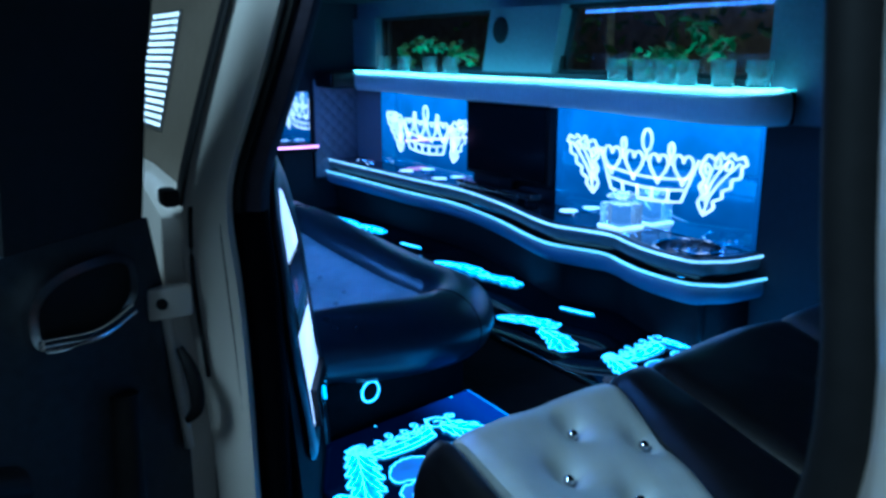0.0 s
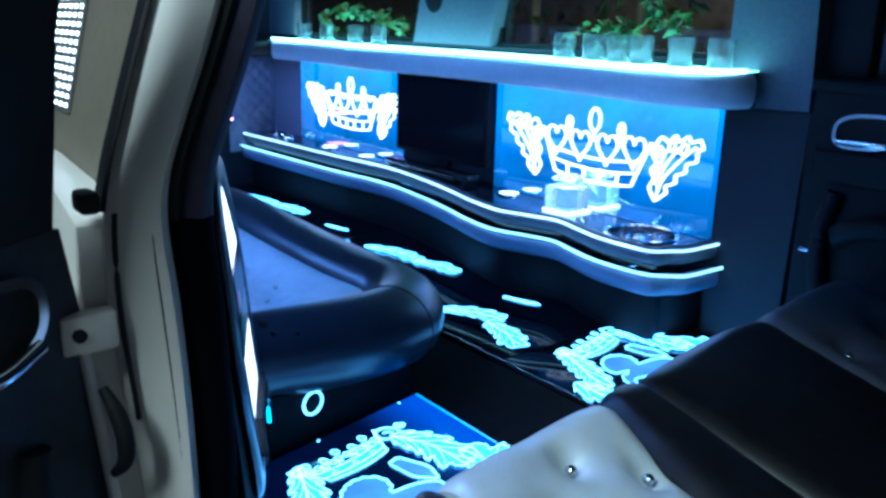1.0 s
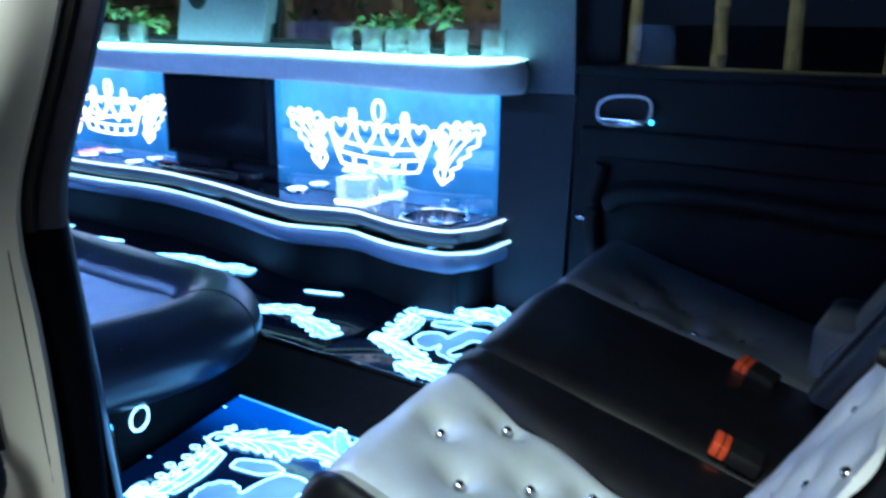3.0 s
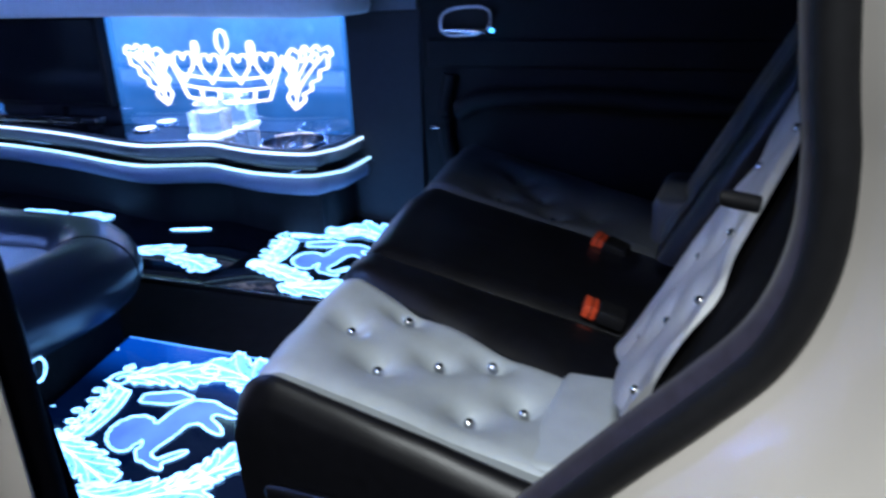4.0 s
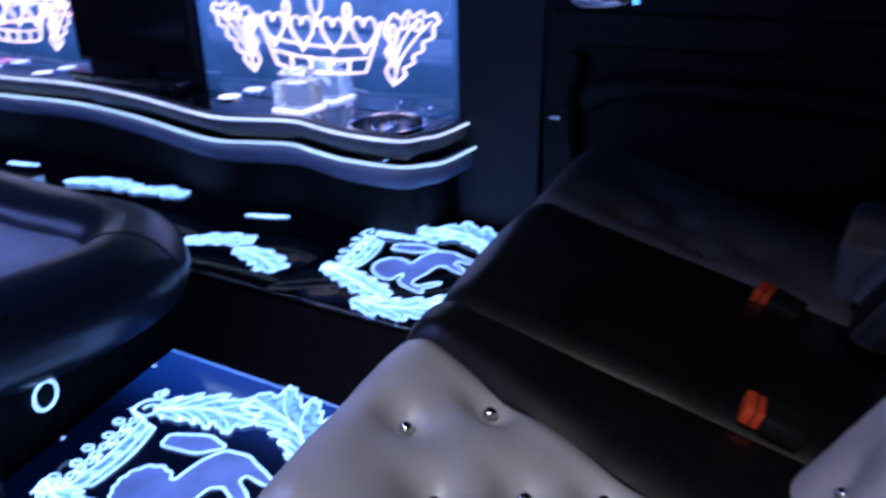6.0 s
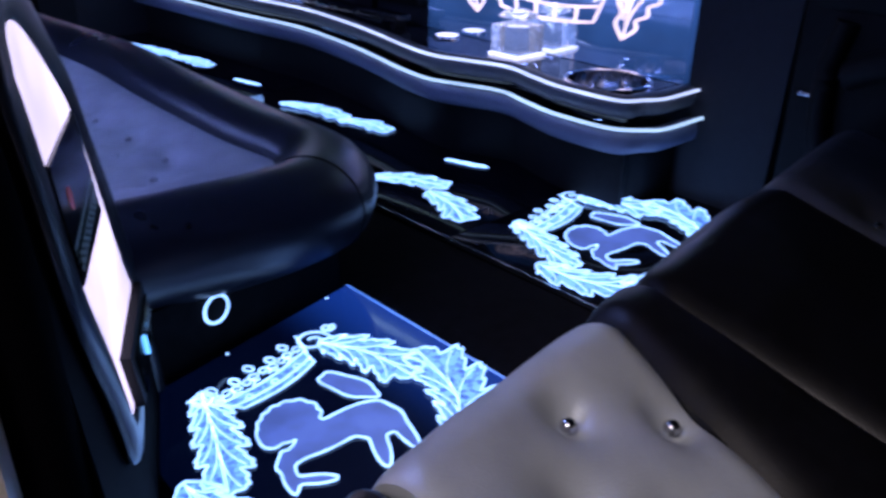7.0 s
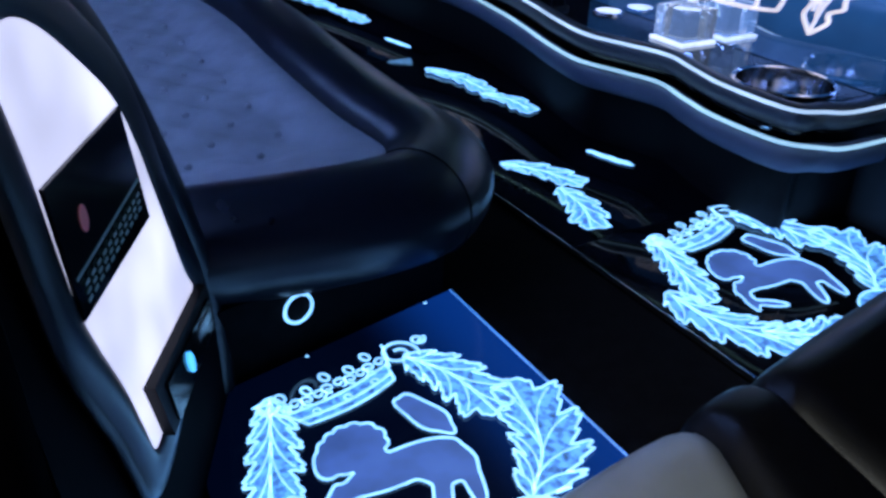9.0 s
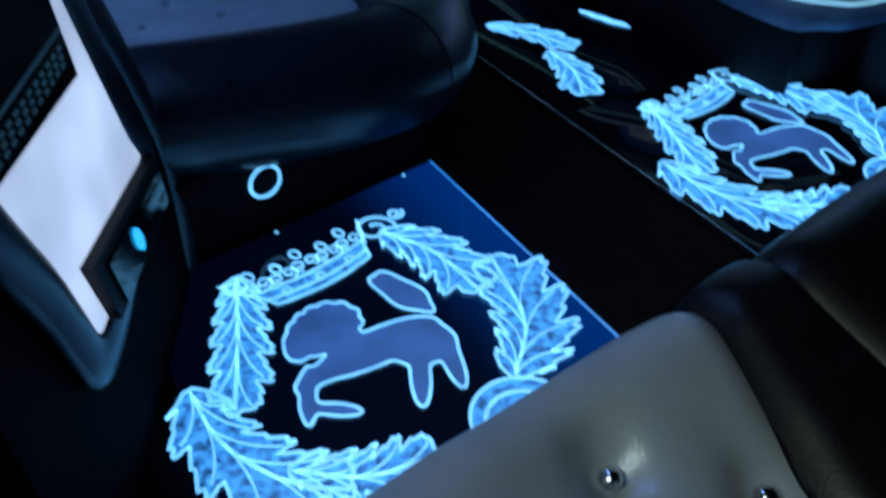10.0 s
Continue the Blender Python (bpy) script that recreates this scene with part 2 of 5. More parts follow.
# ---- ornament shapes, in a plane of their own ----
def leaf_outline(stem, left, right, lobes=5, n=150, root=0.35):
    """An acanthus leaf along a stem of a few points: its rim with forward-pointing scalloped lobes, and its veins."""
    path = [p.to_2d() for p in curve([(x, y, 0) for x, y in stem], n + 1)]
    def at(s):
        f = min(max(s, 0), 1) * n
        i = min(int(f), n - 1)
        d = (path[i + 1] - path[i]).normalized()
        return path[i].lerp(path[i + 1], f - i), d, Vector((-d.y, d.x))
    length = sum((q - p).length for p, q in zip(path, path[1:]))
    def rim(s, sg, half, shift):
        p, d, side = at(s)
        env = root + (1 - root) * math.sin(math.pi * min(1, 0.12 + s * 0.62))
        close = min(1, (1 - s) / 0.16) ** 0.6 * min(1, s / 0.05 + 0.25)
        f = (lobes * s + shift) % 1
        lobe = (f / 0.68) ** 0.7 if f < 0.68 else ((1 - f) / 0.32) ** 0.8
        g = (f * 3.4) % 1
        tooth = g / 0.75 if g < 0.75 else (1 - g) / 0.25
        w = half * env * close * (0.44 + 0.36 * lobe + 0.13 * tooth * (0.4 + lobe))
        return p + side * (sg * w) + d * ((0.34 * lobe + 0.07 * tooth) * half * close - 0.12 * half)
    out = [rim(i / n, 1, left, 0.1) for i in range(n + 1)] + [rim(i / n, -1, right, 0.55) for i in range(n, -1, -1)]
    veins = [[at(0.03 + 0.92 * i / 20)[0] for i in range(21)]]
    for k in range(lobes):
        for sg, half, shift in ((1, left, 0.1), (-1, right, 0.55)):
            s1 = (k + 0.62 - shift) / lobes
            if not 0.04 < s1 < 0.93:
                continue
            tip = rim(s1, sg, half * 0.8, shift)
            base, d, side = at(s1 - 0.26)
            bend = base.lerp(tip, 0.5) + d * (0.10 * length * 0.5) - side * (sg * half * 0.16)
            veins.append([base * (1 - q) ** 2 + bend * (2 * q * (1 - q)) + tip * q * q for q in [j / 10 for j in range(11)]])
    return out, veins


def spiral(c, r, turns=1.3, start=0.0, hand=1, n=26):
    return [Vector((c[0] + r * (1 - 0.75 * i / n) * math.cos(start + hand * turns * 2 * math.pi * i / n),
                    c[1] + r * (1 - 0.75 * i / n) * math.sin(start + hand * turns * 2 * math.pi * i / n))) for i in range(n + 1)]


def arc(c, r, a0, a1, n=14, sy=1.0):
    return [Vector((c[0] + r * math.cos(radians(a0 + (a1 - a0) * i / n)), c[1] + sy * r * math.sin(radians(a0 + (a1 - a0) * i / n)))) for i in range(n + 1)]


def lozenge(c, rx, ry, turn, n=26, wave=0.0, k=9):
    ca, sa = math.cos(radians(turn)), math.sin(radians(turn))
    out = []
    for i in range(n):
        a = 2 * math.pi * i / n
        q = 1 + wave * math.cos(k * a)
        x, y = rx * q * math.cos(a), ry * q * math.sin(a)
        out.append(Vector((c[0] + ca * x - sa * y, c[1] + sa * x + ca * y)))
    return out


def ornament(parent, name, outline, veins, lift, h, w, label="", field=FILL):
    """One lit inlay: a dim field, and a bright rim with veins as its child."""
    ob = part(name, slab(bmesh.new(), outline, lift, h, h + 0.001), field, parent, label)
    bm = bmesh.new()
    ribbon(bm, outline, w, lift, h + 0.0012, closed=True)
    for i, v in enumerate(veins):
        ribbon(bm, v, w * (0.55 if i else 1.15), lift, h + 0.0012)
    part("rim", bm, LINE, ob)
    return ob


def emblem(parent, ox, oy, k, z):
    """Wreath, small crown and a plain crest, lit from inside the floor glass."""
    lift = lambda u, v, h: Vector((ox + k * u, oy + k * v, z + h))
    w = 0.0038
    leaves = [(((-0.102, 0.168), (-0.138, 0.06), (-0.19, -0.075)), 0.052, 0.040, 6), (((-0.222, -0.01), (-0.214, -0.10), (-0.17, -0.185), (-0.105, -0.235)), 0.060, 0.070, 5),
              (((-0.16, -0.175), (-0.09, -0.222), (0.0, -0.235)), 0.050, 0.042, 5), (((0.128, 0.168), (0.172, 0.09), (0.186, -0.022)), 0.062, 0.058, 5),
              (((0.136, -0.175), (0.205, -0.095), (0.243, 0.050)), 0.052, 0.088, 5)]
    for stem, wl, wr, lb in leaves:
        o, v = leaf_outline(stem, wl, wr, lb)
        ornament(parent, "wreath_leaf", o, v, lift, 0.0003 * len(parent.children) % 0.002, w, "", WREATH)
    hook = arc((0.108, -0.238), 0.066, 178, 22, 20) + arc((0.104, -0.246), 0.03, 22, 178, 14)
    ornament(parent, "wreath_hook", hook, [arc((0.106, -0.242), 0.048, 170, 30, 14)], lift, 0.0006, w, "", WREATH)
    for c, r, st, hd in (((0.122, 0.184), 0.035, -0.6, 1), ((0.168, 0.205), 0.014, 0.4, -1), ((-0.112, 0.15), 0.02, 1.2, -1)):
        bm = bmesh.new()
        ribbon(bm, spiral(c, r, 1.4, st, hd), w * 1.3, lift, 0.0012)
        part("scroll", bm, LINE, parent)
    # crown: an outlined band with beads, open curls along its top
    ct, st = math.cos(radians(13)), math.sin(radians(13))
    turn = lambda u, v: Vector((0.0 + ct * u - st * v, 0.141 + st * u + ct * v))
    low = [turn(0.08 * (2 * i / 12 - 1), -0.034 - 0.01 * math.cos(math.pi * (2 * i / 12 - 1) / 2)) for i in range(13)]
    top = [turn(0.095 * (1 - 2 * i / 12), 0.004 - 0.01 * math.cos(math.pi * (1 - 2 * i / 12) / 2)) for i in range(13)]
    ob = ornament(parent, "crown", low + top, [[p.lerp(q, 0.42) for p, q in zip(low, top[::-1])]], lift, 0, w, "", WREATH)
    for f in (-0.6, 0.0, 0.6):
        bm = bmesh.new()
        ribbon(bm, lozenge(turn(0.09 * f, -0.013 - 0.008 * (1 - f * f)), 0.006, 0.006, 0, 12), w * 0.8, lift, 0.0016, closed=True)
        part("bead", bm, LINE, ob)
    for i in range(5):
        f = -0.8 + 0.4 * i
        tall = 0.010 if i % 2 == 0 else 0.0
        for sg in (1, -1):
            bm = bmesh.new()
            ribbon(bm, spiral(turn(0.1 * f + sg * 0.0105, 0.012 + 0.4 * tall), 0.0125, 1.25, radians(13 - 90), sg, 18), w * 0.95, lift, 0.0012)
            part("crown_curl", bm, LINE, ob)
        bm = bmesh.new()
        ribbon(bm, lozenge(turn(0.1 * f, 0.031 + tall), 0.007, 0.010, 13, 16), w * 0.95, lift, 0.0014, closed=True)
        part("crown_knob", bm, LINE, ob)
    for sg in (1, -1):
        bm = bmesh.new()
        ribbon(bm, [turn(sg * 0.095, -0.004), turn(sg * 0.108, 0.02), turn(sg * 0.122, 0.05)], w, lift, 0.0012)
        part("crown_end", bm, LINE, ob)
    # plain crest in the middle: a scalloped patch of joined ovals, and one plain drop above it
    ovals = [((-0.034, 0.018), 0.050, 0.042, 25, 0.004), ((-0.078, 0.006), 0.030, 0.017, 65, 0.0), ((0.010, -0.046), 0.088, 0.031, 6, 0.0), ((-0.102, -0.084), 0.044, 0.0095, 68, 0.0),
             ((-0.078, -0.060), 0.030, 0.011, 10, 0.0), ((-0.080, -0.118), 0.030, 0.0095, -35, 0.0), ((0.062, -0.070), 0.045, 0.036, -10, 0.0), ((0.033, -0.118), 0.050, 0.0125, 64, 0.0), ((0.083, -0.108), 0.054, 0.0125, 76, 0.0)]
    def inside(p):
        total = 0.0
        for (cx, cy), rx, ry, tn, wave in ovals:
            ca, sa = math.cos(radians(tn)), math.sin(radians(tn))
            x, y = ca * (p.x - cx) + sa * (p.y - cy), ca * (p.y - cy) - sa * (p.x - cx)
            total += math.exp(min(60, max(-60, 260 * ((1 - math.hypot(x / rx, y / ry)) * ry + wave * abs(math.sin(6.5 * math.atan2(y, x)))))))
        return math.log(total + 1e-30) / 260
    def slope(p):
        ex, ey = Vector((1e-4, 0)), Vector((0, 1e-4))
        return Vector((inside(p + ex) - inside(p - ex), inside(p + ey) - inside(p - ey))) / 2e-4
    p = Vector((0.012, -0.03))
    while inside(p) > 0:
        p += Vector((0, 0.0005))
    # follow the rim of the patch until it closes
    patch = []
    for i in range(600):
        for _ in range(3):
            g = slope(p)
            step = g * (inside(p) / max(g.length_squared, 0.02))
            p = p - step * min(1, 0.002 / max(step.length, 1e-9))
        patch.append(p.copy())
        g = slope(p).normalized()
        p = p + Vector((-g.y, g.x)) * 0.0025
        if i > 20 and (p - patch[0]).length < 0.0022:
            break
    ornament(parent, "crest", patch, [], lift, 0, w)
    ornament(parent, "crest_drop", lozenge((0.088, 0.034), 0.056, 0.024, -72, 44, 0.07, 5), [], lift, 0, w)


# ---- the setting: ground, cabin floor, walls, ceiling ----
def structure(name, bm, material, label, parent=None, smooth=False):
    ob = part(name, bm, material, parent, "", smooth)
    return tagged(ob, label, "", "", "structure")


structure("ground", boxed(-400, 400, -400, 400, -0.62, -0.46), ASPHALT, "dark asphalt yard around the car at night")
structure("floor", boxed(0.40, 2.12, -0.2, 4.2, -0.08, -0.012), CARPET, "black carpeted cabin floor")
# low black tunnel between the two rows of lit panels
bm = bmesh.new()
sweep(bm, [Vector((1.30, 0.6 + 0.2 * i, 0)) for i in range(18)], [(-0.135, -0.012), (-0.132, -0.006), (-0.10, 0.004), (0.09, 0.016), (0.13, 0.012), (0.135, -0.012)])
structure("floor_tunnel", bm, CARPET, "low black covered tunnel along the cabin floor", None, True)
structure("ceiling", boxed(0.42, 2.14, -0.3, 4.2, 1.12, 1.16), CEILING, "black padded cabin ceiling")
structure("wall_front", boxed(0.42, 2.14, 4.12, 4.2, -0.02, 1.12), DARKWALL, "dark partition at the front of the cabin")
structure("wall_rear", boxed(0.42, 2.14, -0.32, -0.26, -0.02, 1.12), DARKWALL, "dark lining behind the rear bench")

# right-hand wall: lining below and above the windows, pillars between them
structure("wall_right", boxed(2.075, 2.14, 1.415, 4.12, -0.012, 0.79), DARKWALL, "dark lining behind the bar mirrors")
structure("wall_right_top", boxed(2.075, 2.14, -0.26, 4.12, 1.04, 1.12), GREYWALL, "grey lining over the side windows")
bm = bmesh.new()
slab(bm, [(1.17, 0.68), (1.412, 0.675), (1.412, 1.04), (1.185, 1.04)], lambda u, v, h: Vector((2.03 + h, u, v)), 0, 0.1)
structure("pillar_rear", bm, GREYWALL, "blue-grey padded pillar between bar and right rear door")
bm = bmesh.new()
slab(bm, [(1.19, -0.01), (1.412, -0.01), (1.412, 0.672), (1.17, 0.676)], lambda u, v, h: Vector((2.042 + h, u, v)), 0, 0.09)
structure("pillar_rear_foot", bm, DARKWALL, "dark lower pillar beside the bar")
bm = bmesh.new()
slab(bm, [(2.40, 0.79), (2.86, 0.79), (2.80, 1.04), (2.34, 1.04)], lambda u, v, h: Vector((2.05 + h, u, v)), 0, 0.08)
structure("pillar_middle", bm, GREYWALL, "dark grey pillar between the two side windows")
structure("pillar_front", boxed(2.05, 2.13, 3.85, 4.12, 0.79, 1.04), GREYWALL, "dark grey pillar at the front partition")


def side_window(name, y0, y1, z0, z1):
    w = thing(name, "dark tinted side window in a black rubber frame", "", 2.1, (y0 + y1) / 2, z0, kind="structure")
    w.matrix_world = Matrix()
    pane = part("pane", boxed(2.098, 2.103, y0 + 0.012, y1 - 0.012, z0 + 0.012, z1 - 0.012), TINTED, w)
    pane.visible_shadow = False
    for a in ((y0, y1, z0, z0 + 0.016), (y0, y1, z1 - 0.016, z1), (y0, y0 + 0.016, z0 + 0.016, z1 - 0.016), (y1 - 0.016, y1, z0 + 0.016, z1 - 0.016)):
        part("window_frame", boxed(2.085, 2.116, *a, bevel=0.004), RUBBER, w)


side_window("window_1", 1.414, 2.40, 0.79, 1.04)
side_window("window_2", 2.80, 3.85, 0.79, 1.04)
vent = thing("ceiling_speaker", "round black speaker grille on the window pillar", "speaker", 2.048, 2.73, 0.955)
part("grille", lathe(bmesh.new(), [(0.0, 0.004), (0.03, 0.006), (0.05, 0.003), (0.055, -0.004)], 28), PLASTIC, vent)
vent.rotation_euler = (0, radians(-90), 0)



def garland(pts, count, seed):
    """A hanging run of small leaves on a thin stem, fixed along the window."""
    rng = random.Random(seed)
    g = thing("leaf_garland", "green leaf garland hanging before the side window", "garland", 2.08, pts[0][1], pts[0][2], "leaf garlands")
    g.matrix_world = Matrix()
    path = curve(pts, 40)
    part("stem", tube(bmesh.new(), path, 0.003, 6), BARK, g)
    bm = bmesh.new()
    for i in range(count):
        c = path[rng.randrange(40)] + Vector((rng.uniform(-0.022, 0.006), rng.gauss(0, 0.022), rng.gauss(0, 0.016)))
        m = Matrix.Translation(c) @ Euler((rng.uniform(-0.9, 0.9), rng.uniform(-0.7, 0.7), rng.uniform(0, 6.28))).to_matrix().to_4x4()
        k = rng.uniform(0.016, 0.03)
        V = [bm.verts.new(m @ Vector(q)) for q in ((0, -k, 0), (k * 0.45, -k * 0.4, 0.004), (k * 0.5, k * 0.3, 0.005), (0, k, -0.004), (-k * 0.5, k * 0.3, 0.005), (-k * 0.45, -k * 0.4, 0.004))]
        mid = bm.verts.new(m @ Vector((0, 0, -0.002)))
        for j in range(6):
            bm.faces.new((V[j], V[(j + 1) % 6], mid))
    part("leaves", bm, GARLAND, g, "", False)


garland([(2.078, 3.50, 0.905), (2.076, 3.30, 0.90), (2.076, 3.10, 0.868), (2.076, 2.93, 0.842)], 90, 3)
garland([(2.078, 3.60, 0.885), (2.076, 3.55, 0.84), (2.076, 3.52, 0.80)], 30, 4)
garland([(2.078, 2.02, 0.84), (2.076, 1.92, 0.858), (2.076, 1.83, 0.862), (2.076, 1.76, 0.85)], 50, 5)
garland([(2.078, 1.74, 0.95), (2.076, 1.68, 0.90), (2.076, 1.63, 0.868), (2.076, 1.60, 0.90)], 44, 6)

strip = thing("ceiling_light_strip", "blue lit strip along the ceiling edge over the couch", "light strip", 0.6, 2.6, 1.1)
strip.matrix_world = Matrix()
part("diffuser", boxed(0.56, 0.62, 1.25, 4.0, 1.102, 1.118, bevel=0.004), glow("blue_ceiling_led", (0.26, 0.42, 1.0), 21.0), strip)

# left-hand wall of the cabin, from the door pillar forward, and the quilted front panel
structure("wall_left", slab(bmesh.new(), [(0.37, -0.02), (0.42, -0.02), (0.425, 0.69), (0.53, 1.12), (0.495, 1.12), (0.388, 0.69)], lambda u, v, h: Vector((u, h, v)), 1.12, 4.2), DARKWALL, "dark lining along the couch side")


def quilted(bm, u0, u1, v0, v1, lift, pitch, depth, nu, nv):
    """A diamond-quilted pad."""
    V = []
    for j in range(nv + 1):
        row = []
        for i in range(nu + 1):
            u, v = u0 + (u1 - u0) * i / nu, v0 + (v1 - v0) * j / nv
            a, b = (u + v) / pitch, (u - v) / pitch
            h = abs(math.sin(math.pi * a)) ** 0.5 * abs(math.sin(math.pi * b)) ** 0.5
            edge = min(1, 8 * min(i / nu, 1 - i / nu, j / nv, 1 - j / nv) + 0.0)
            row.append(bm.verts.new(lift(u, v, depth * h * edge)))
        V.append(row)
    for j in range(nv):
        for i in range(nu):
            bm.faces.new((V[j][i], V[j][i + 1], V[j + 1][i + 1], V[j + 1][i]))
    return bm


pad = thing("quilted_panel", "lilac diamond-quilted panel on the front partition", "wall panel", 1.95, 4.1, 0.45)
pad.matrix_world = Matrix()
part("padding", quilted(bmesh.new(), 1.80, 2.07, 0.20, 0.72, lambda u, v, h: Vector((u, 4.10 - h, v)), 0.07, 0.012, 40, 70), QUILT, pad)
part("backing", boxed(1.79, 2.074, 4.101, 4.118, 0.19, 0.73, bevel=0.004), DARKWALL, pad)


# short second bar on the front partition
fb = thing("front_bar", "short bar ledge with pink lit strip and small mirror", "bar", 1.5, 4.05, 0.37)
fb.matrix_world = Matrix()
part("ledge", boxed(1.28, 1.78, 4.02, 4.118, 0.35, 0.385, bevel=0.008), PLASTIC, fb)
part("light_strip", tube(bmesh.new(), [Vector((1.28 + 0.05 * i, 4.017, 0.378)) for i in range(11)], 0.006, 8), glow("pink_led", (1.0, 0.35, 0.7), 3.0), fb, "pink lit strip")
part("mirror_pane", boxed(1.30, 1.77, 4.105, 4.118, 0.39, 0.66), MIRROR, fb)
part("bracket", boxed(1.45, 1.6, 4.06, 4.118, 0.05, 0.3495), PLASTIC, fb)

# ---- bar counter ----
BAR_Y = [1.362, 1.366, 1.388, 1.455, 1.61, 1.72, 1.83, 1.94, 2.05, 2.2, 2.36, 2.56, 2.87, 3.21, 3.48, 3.8, 4.0, 4.08]
BAR_X = [2.035, 1.90, 1.852, 1.798, 1.792, 1.815, 1.842, 1.812, 1.782, 1.803, 1.842, 1.882, 1.915, 1.885, 1.872, 1.86, 1.85, 1.85]


def bar_line(dx, z, n=130):
    """The wavy front of the bar, set back by dx; its end shortens with it."""
    return curve([(min(x + dx, 2.042), y + (1.35 * dx if i < 3 else 0), z) for i, (x, y) in enumerate(zip(BAR_X, BAR_Y))], n)


bar = thing("bar_counter", "long black bar counter with wavy padded grey edge and lit strips", "bar", 1.95, 2.7, 0)
bar.matrix_world = Matrix()


def counter_slab(dx, z0, z1):
    bm = bmesh.new()
    front = bar_line(dx, 0)
    rings = []
    for p in front:
        rings.append([Vector((p.x, p.y, z0)), Vector((p.x, p.y, z1)), Vector((2.072, p.y, z1)), Vector((2.072, p.y, z0))])
    return loft(bm, rings)


part("body", counter_slab(0.06, -0.008, 0.172), PLASTIC, bar, "black counter front")
CX, CY, CR = 1.934, 1.568, 0.1
top_bm = bmesh.new()
edge = bar_line(0.042, 0, 160)
lay = lambda rows: loft(top_bm, [[Vector((a, y, 0.24)), Vector((a, y, 0.297)), Vector((c, y, 0.297)), Vector((c, y, 0.24))] for a, c, y in rows])
front_x = lambda y: float(np.interp(y, [p.y for p in edge], [p.x for p in edge]))
lay([(p.x, 2.0445, p.y) for p in edge if p.y < CY - CR] + [(front_x(CY - CR), 2.0445, CY - CR)])
lay([(front_x(CY + CR), 2.0445, CY + CR)] + [(p.x, 2.0445, p.y) for p in edge if p.y > CY + CR])
hole = [(CY - CR * math.cos(math.pi * i / 40), CR * math.sin(math.pi * i / 40)) for i in range(41)]
lay([(front_x(y), CX - h - 0.0001, y) for y, h in hole])
lay([(CX + h + 0.0001, 2.0445, y) for y, h in hole])
part("top", top_bm, BARTOP, bar, "black glass top", False)
# padded rolls, swept sideways-up
part("upper_roll", sweep(bmesh.new(), bar_line(0.034, 0.277), [(0.022 * math.cos(a) + 0.004, 0.027 * math.sin(a)) for a in [2 * math.pi * j / 14 for j in range(14)]]), BARROLL, bar, "grey padded roll")
part("lower_roll", sweep(bmesh.new(), bar_line(0.022, 0.199), [(0.024 * math.cos(a) + 0.004, 0.03 * math.sin(a)) for a in [2 * math.pi * j / 14 for j in range(14)]]), LOWROLL, bar, "grey-lilac padded roll")
part("upper_light_strip", tube(bmesh.new(), bar_line(0.0175, 0.2955), 0.0037, 8), LED_BLUE, bar, "bright white lit strip")
part("lower_light_strip", tube(bmesh.new(), bar_line(0.0, 0.2345), 0.0043, 8), LED_PINK, bar, "bright cool-white lit strip")
ring_bm = lathe(bmesh.new(), [(0.018, 0.0), (0.02, 0.004), (0.026, 0.005), (0.029, 0.0)], 24)
bmesh.ops.transform(ring_bm, matrix=pose(1.933, 3.735, 0.088, 0, -90, 0), verts=ring_bm.verts)
part("vent_ring", ring_bm, FILL, bar, "small dimly lit ring")

# ---- shelf over the mirrors ----
SH_Y = [1.318, 1.326, 1.372, 1.465, 1.60, 1.78, 2.0, 2.3, 2.6, 2.9, 3.15, 3.45, 3.7, 3.86]
SH_X = [1.99, 1.945, 1.892, 1.865, 1.872, 1.90, 1.935, 1.95, 1.935, 1.91, 1.92, 1.955, 1.953, 1.95]
shelf_line = lambda dx, z: curve([(x + dx, y, z) for x, y in zip(SH_X, SH_Y)], 100)
shelf = thing("wall_shelf", "long wavy shelf with pale padded edge and bright lit rim", "shelf", 2.0, 2.7, 0.7)
shelf.matrix_world = Matrix()
bm = bmesh.new()
loft(bm, [[Vector((p.x + 0.02, p.y, 0.68)), Vector((p.x + 0.01, p.y, 0.768)), Vector((2.073, p.y, 0.768)), Vector((2.073, p.y, 0.68))] for p in shelf_line(0, 0)])
part("board", bm, BARTOP, shelf)
part("padded_edge", sweep(bmesh.new(), shelf_line(0.0, 0.722), [(0.026 * math.cos(a), 0.046 * math.copysign(abs(math.sin(a)) ** 0.7, math.sin(a))) for a in [2 * math.pi * j / 16 for j in range(16)]]), FASCIA, shelf, "pale padded front edge")
bm = bmesh.new()
loft(bm, [[Vector((p.x + 0.008, p.y, 0.7682)), Vector((p.x + 0.008, p.y, 0.7698)), Vector((2.06, p.y, 0.7698)), Vector((2.06, p.y, 0.7682))] for p in shelf_line(0, 0)])
part("lit_top", bm, SHELFTOP, shelf, "softly glowing glass top")
part("light_strip", tube(bmesh.new(), shelf_line(-0.018, 0.7705), 0.0055, 8), LED_SHELF, shelf, "glowing rim light")


part("end_block", boxed(1.80, 2.072, 3.866, 4.085, 0.685, 0.772, bevel=0.014, seg=3), BLACK_LEATHER, shelf, "black padded end block")


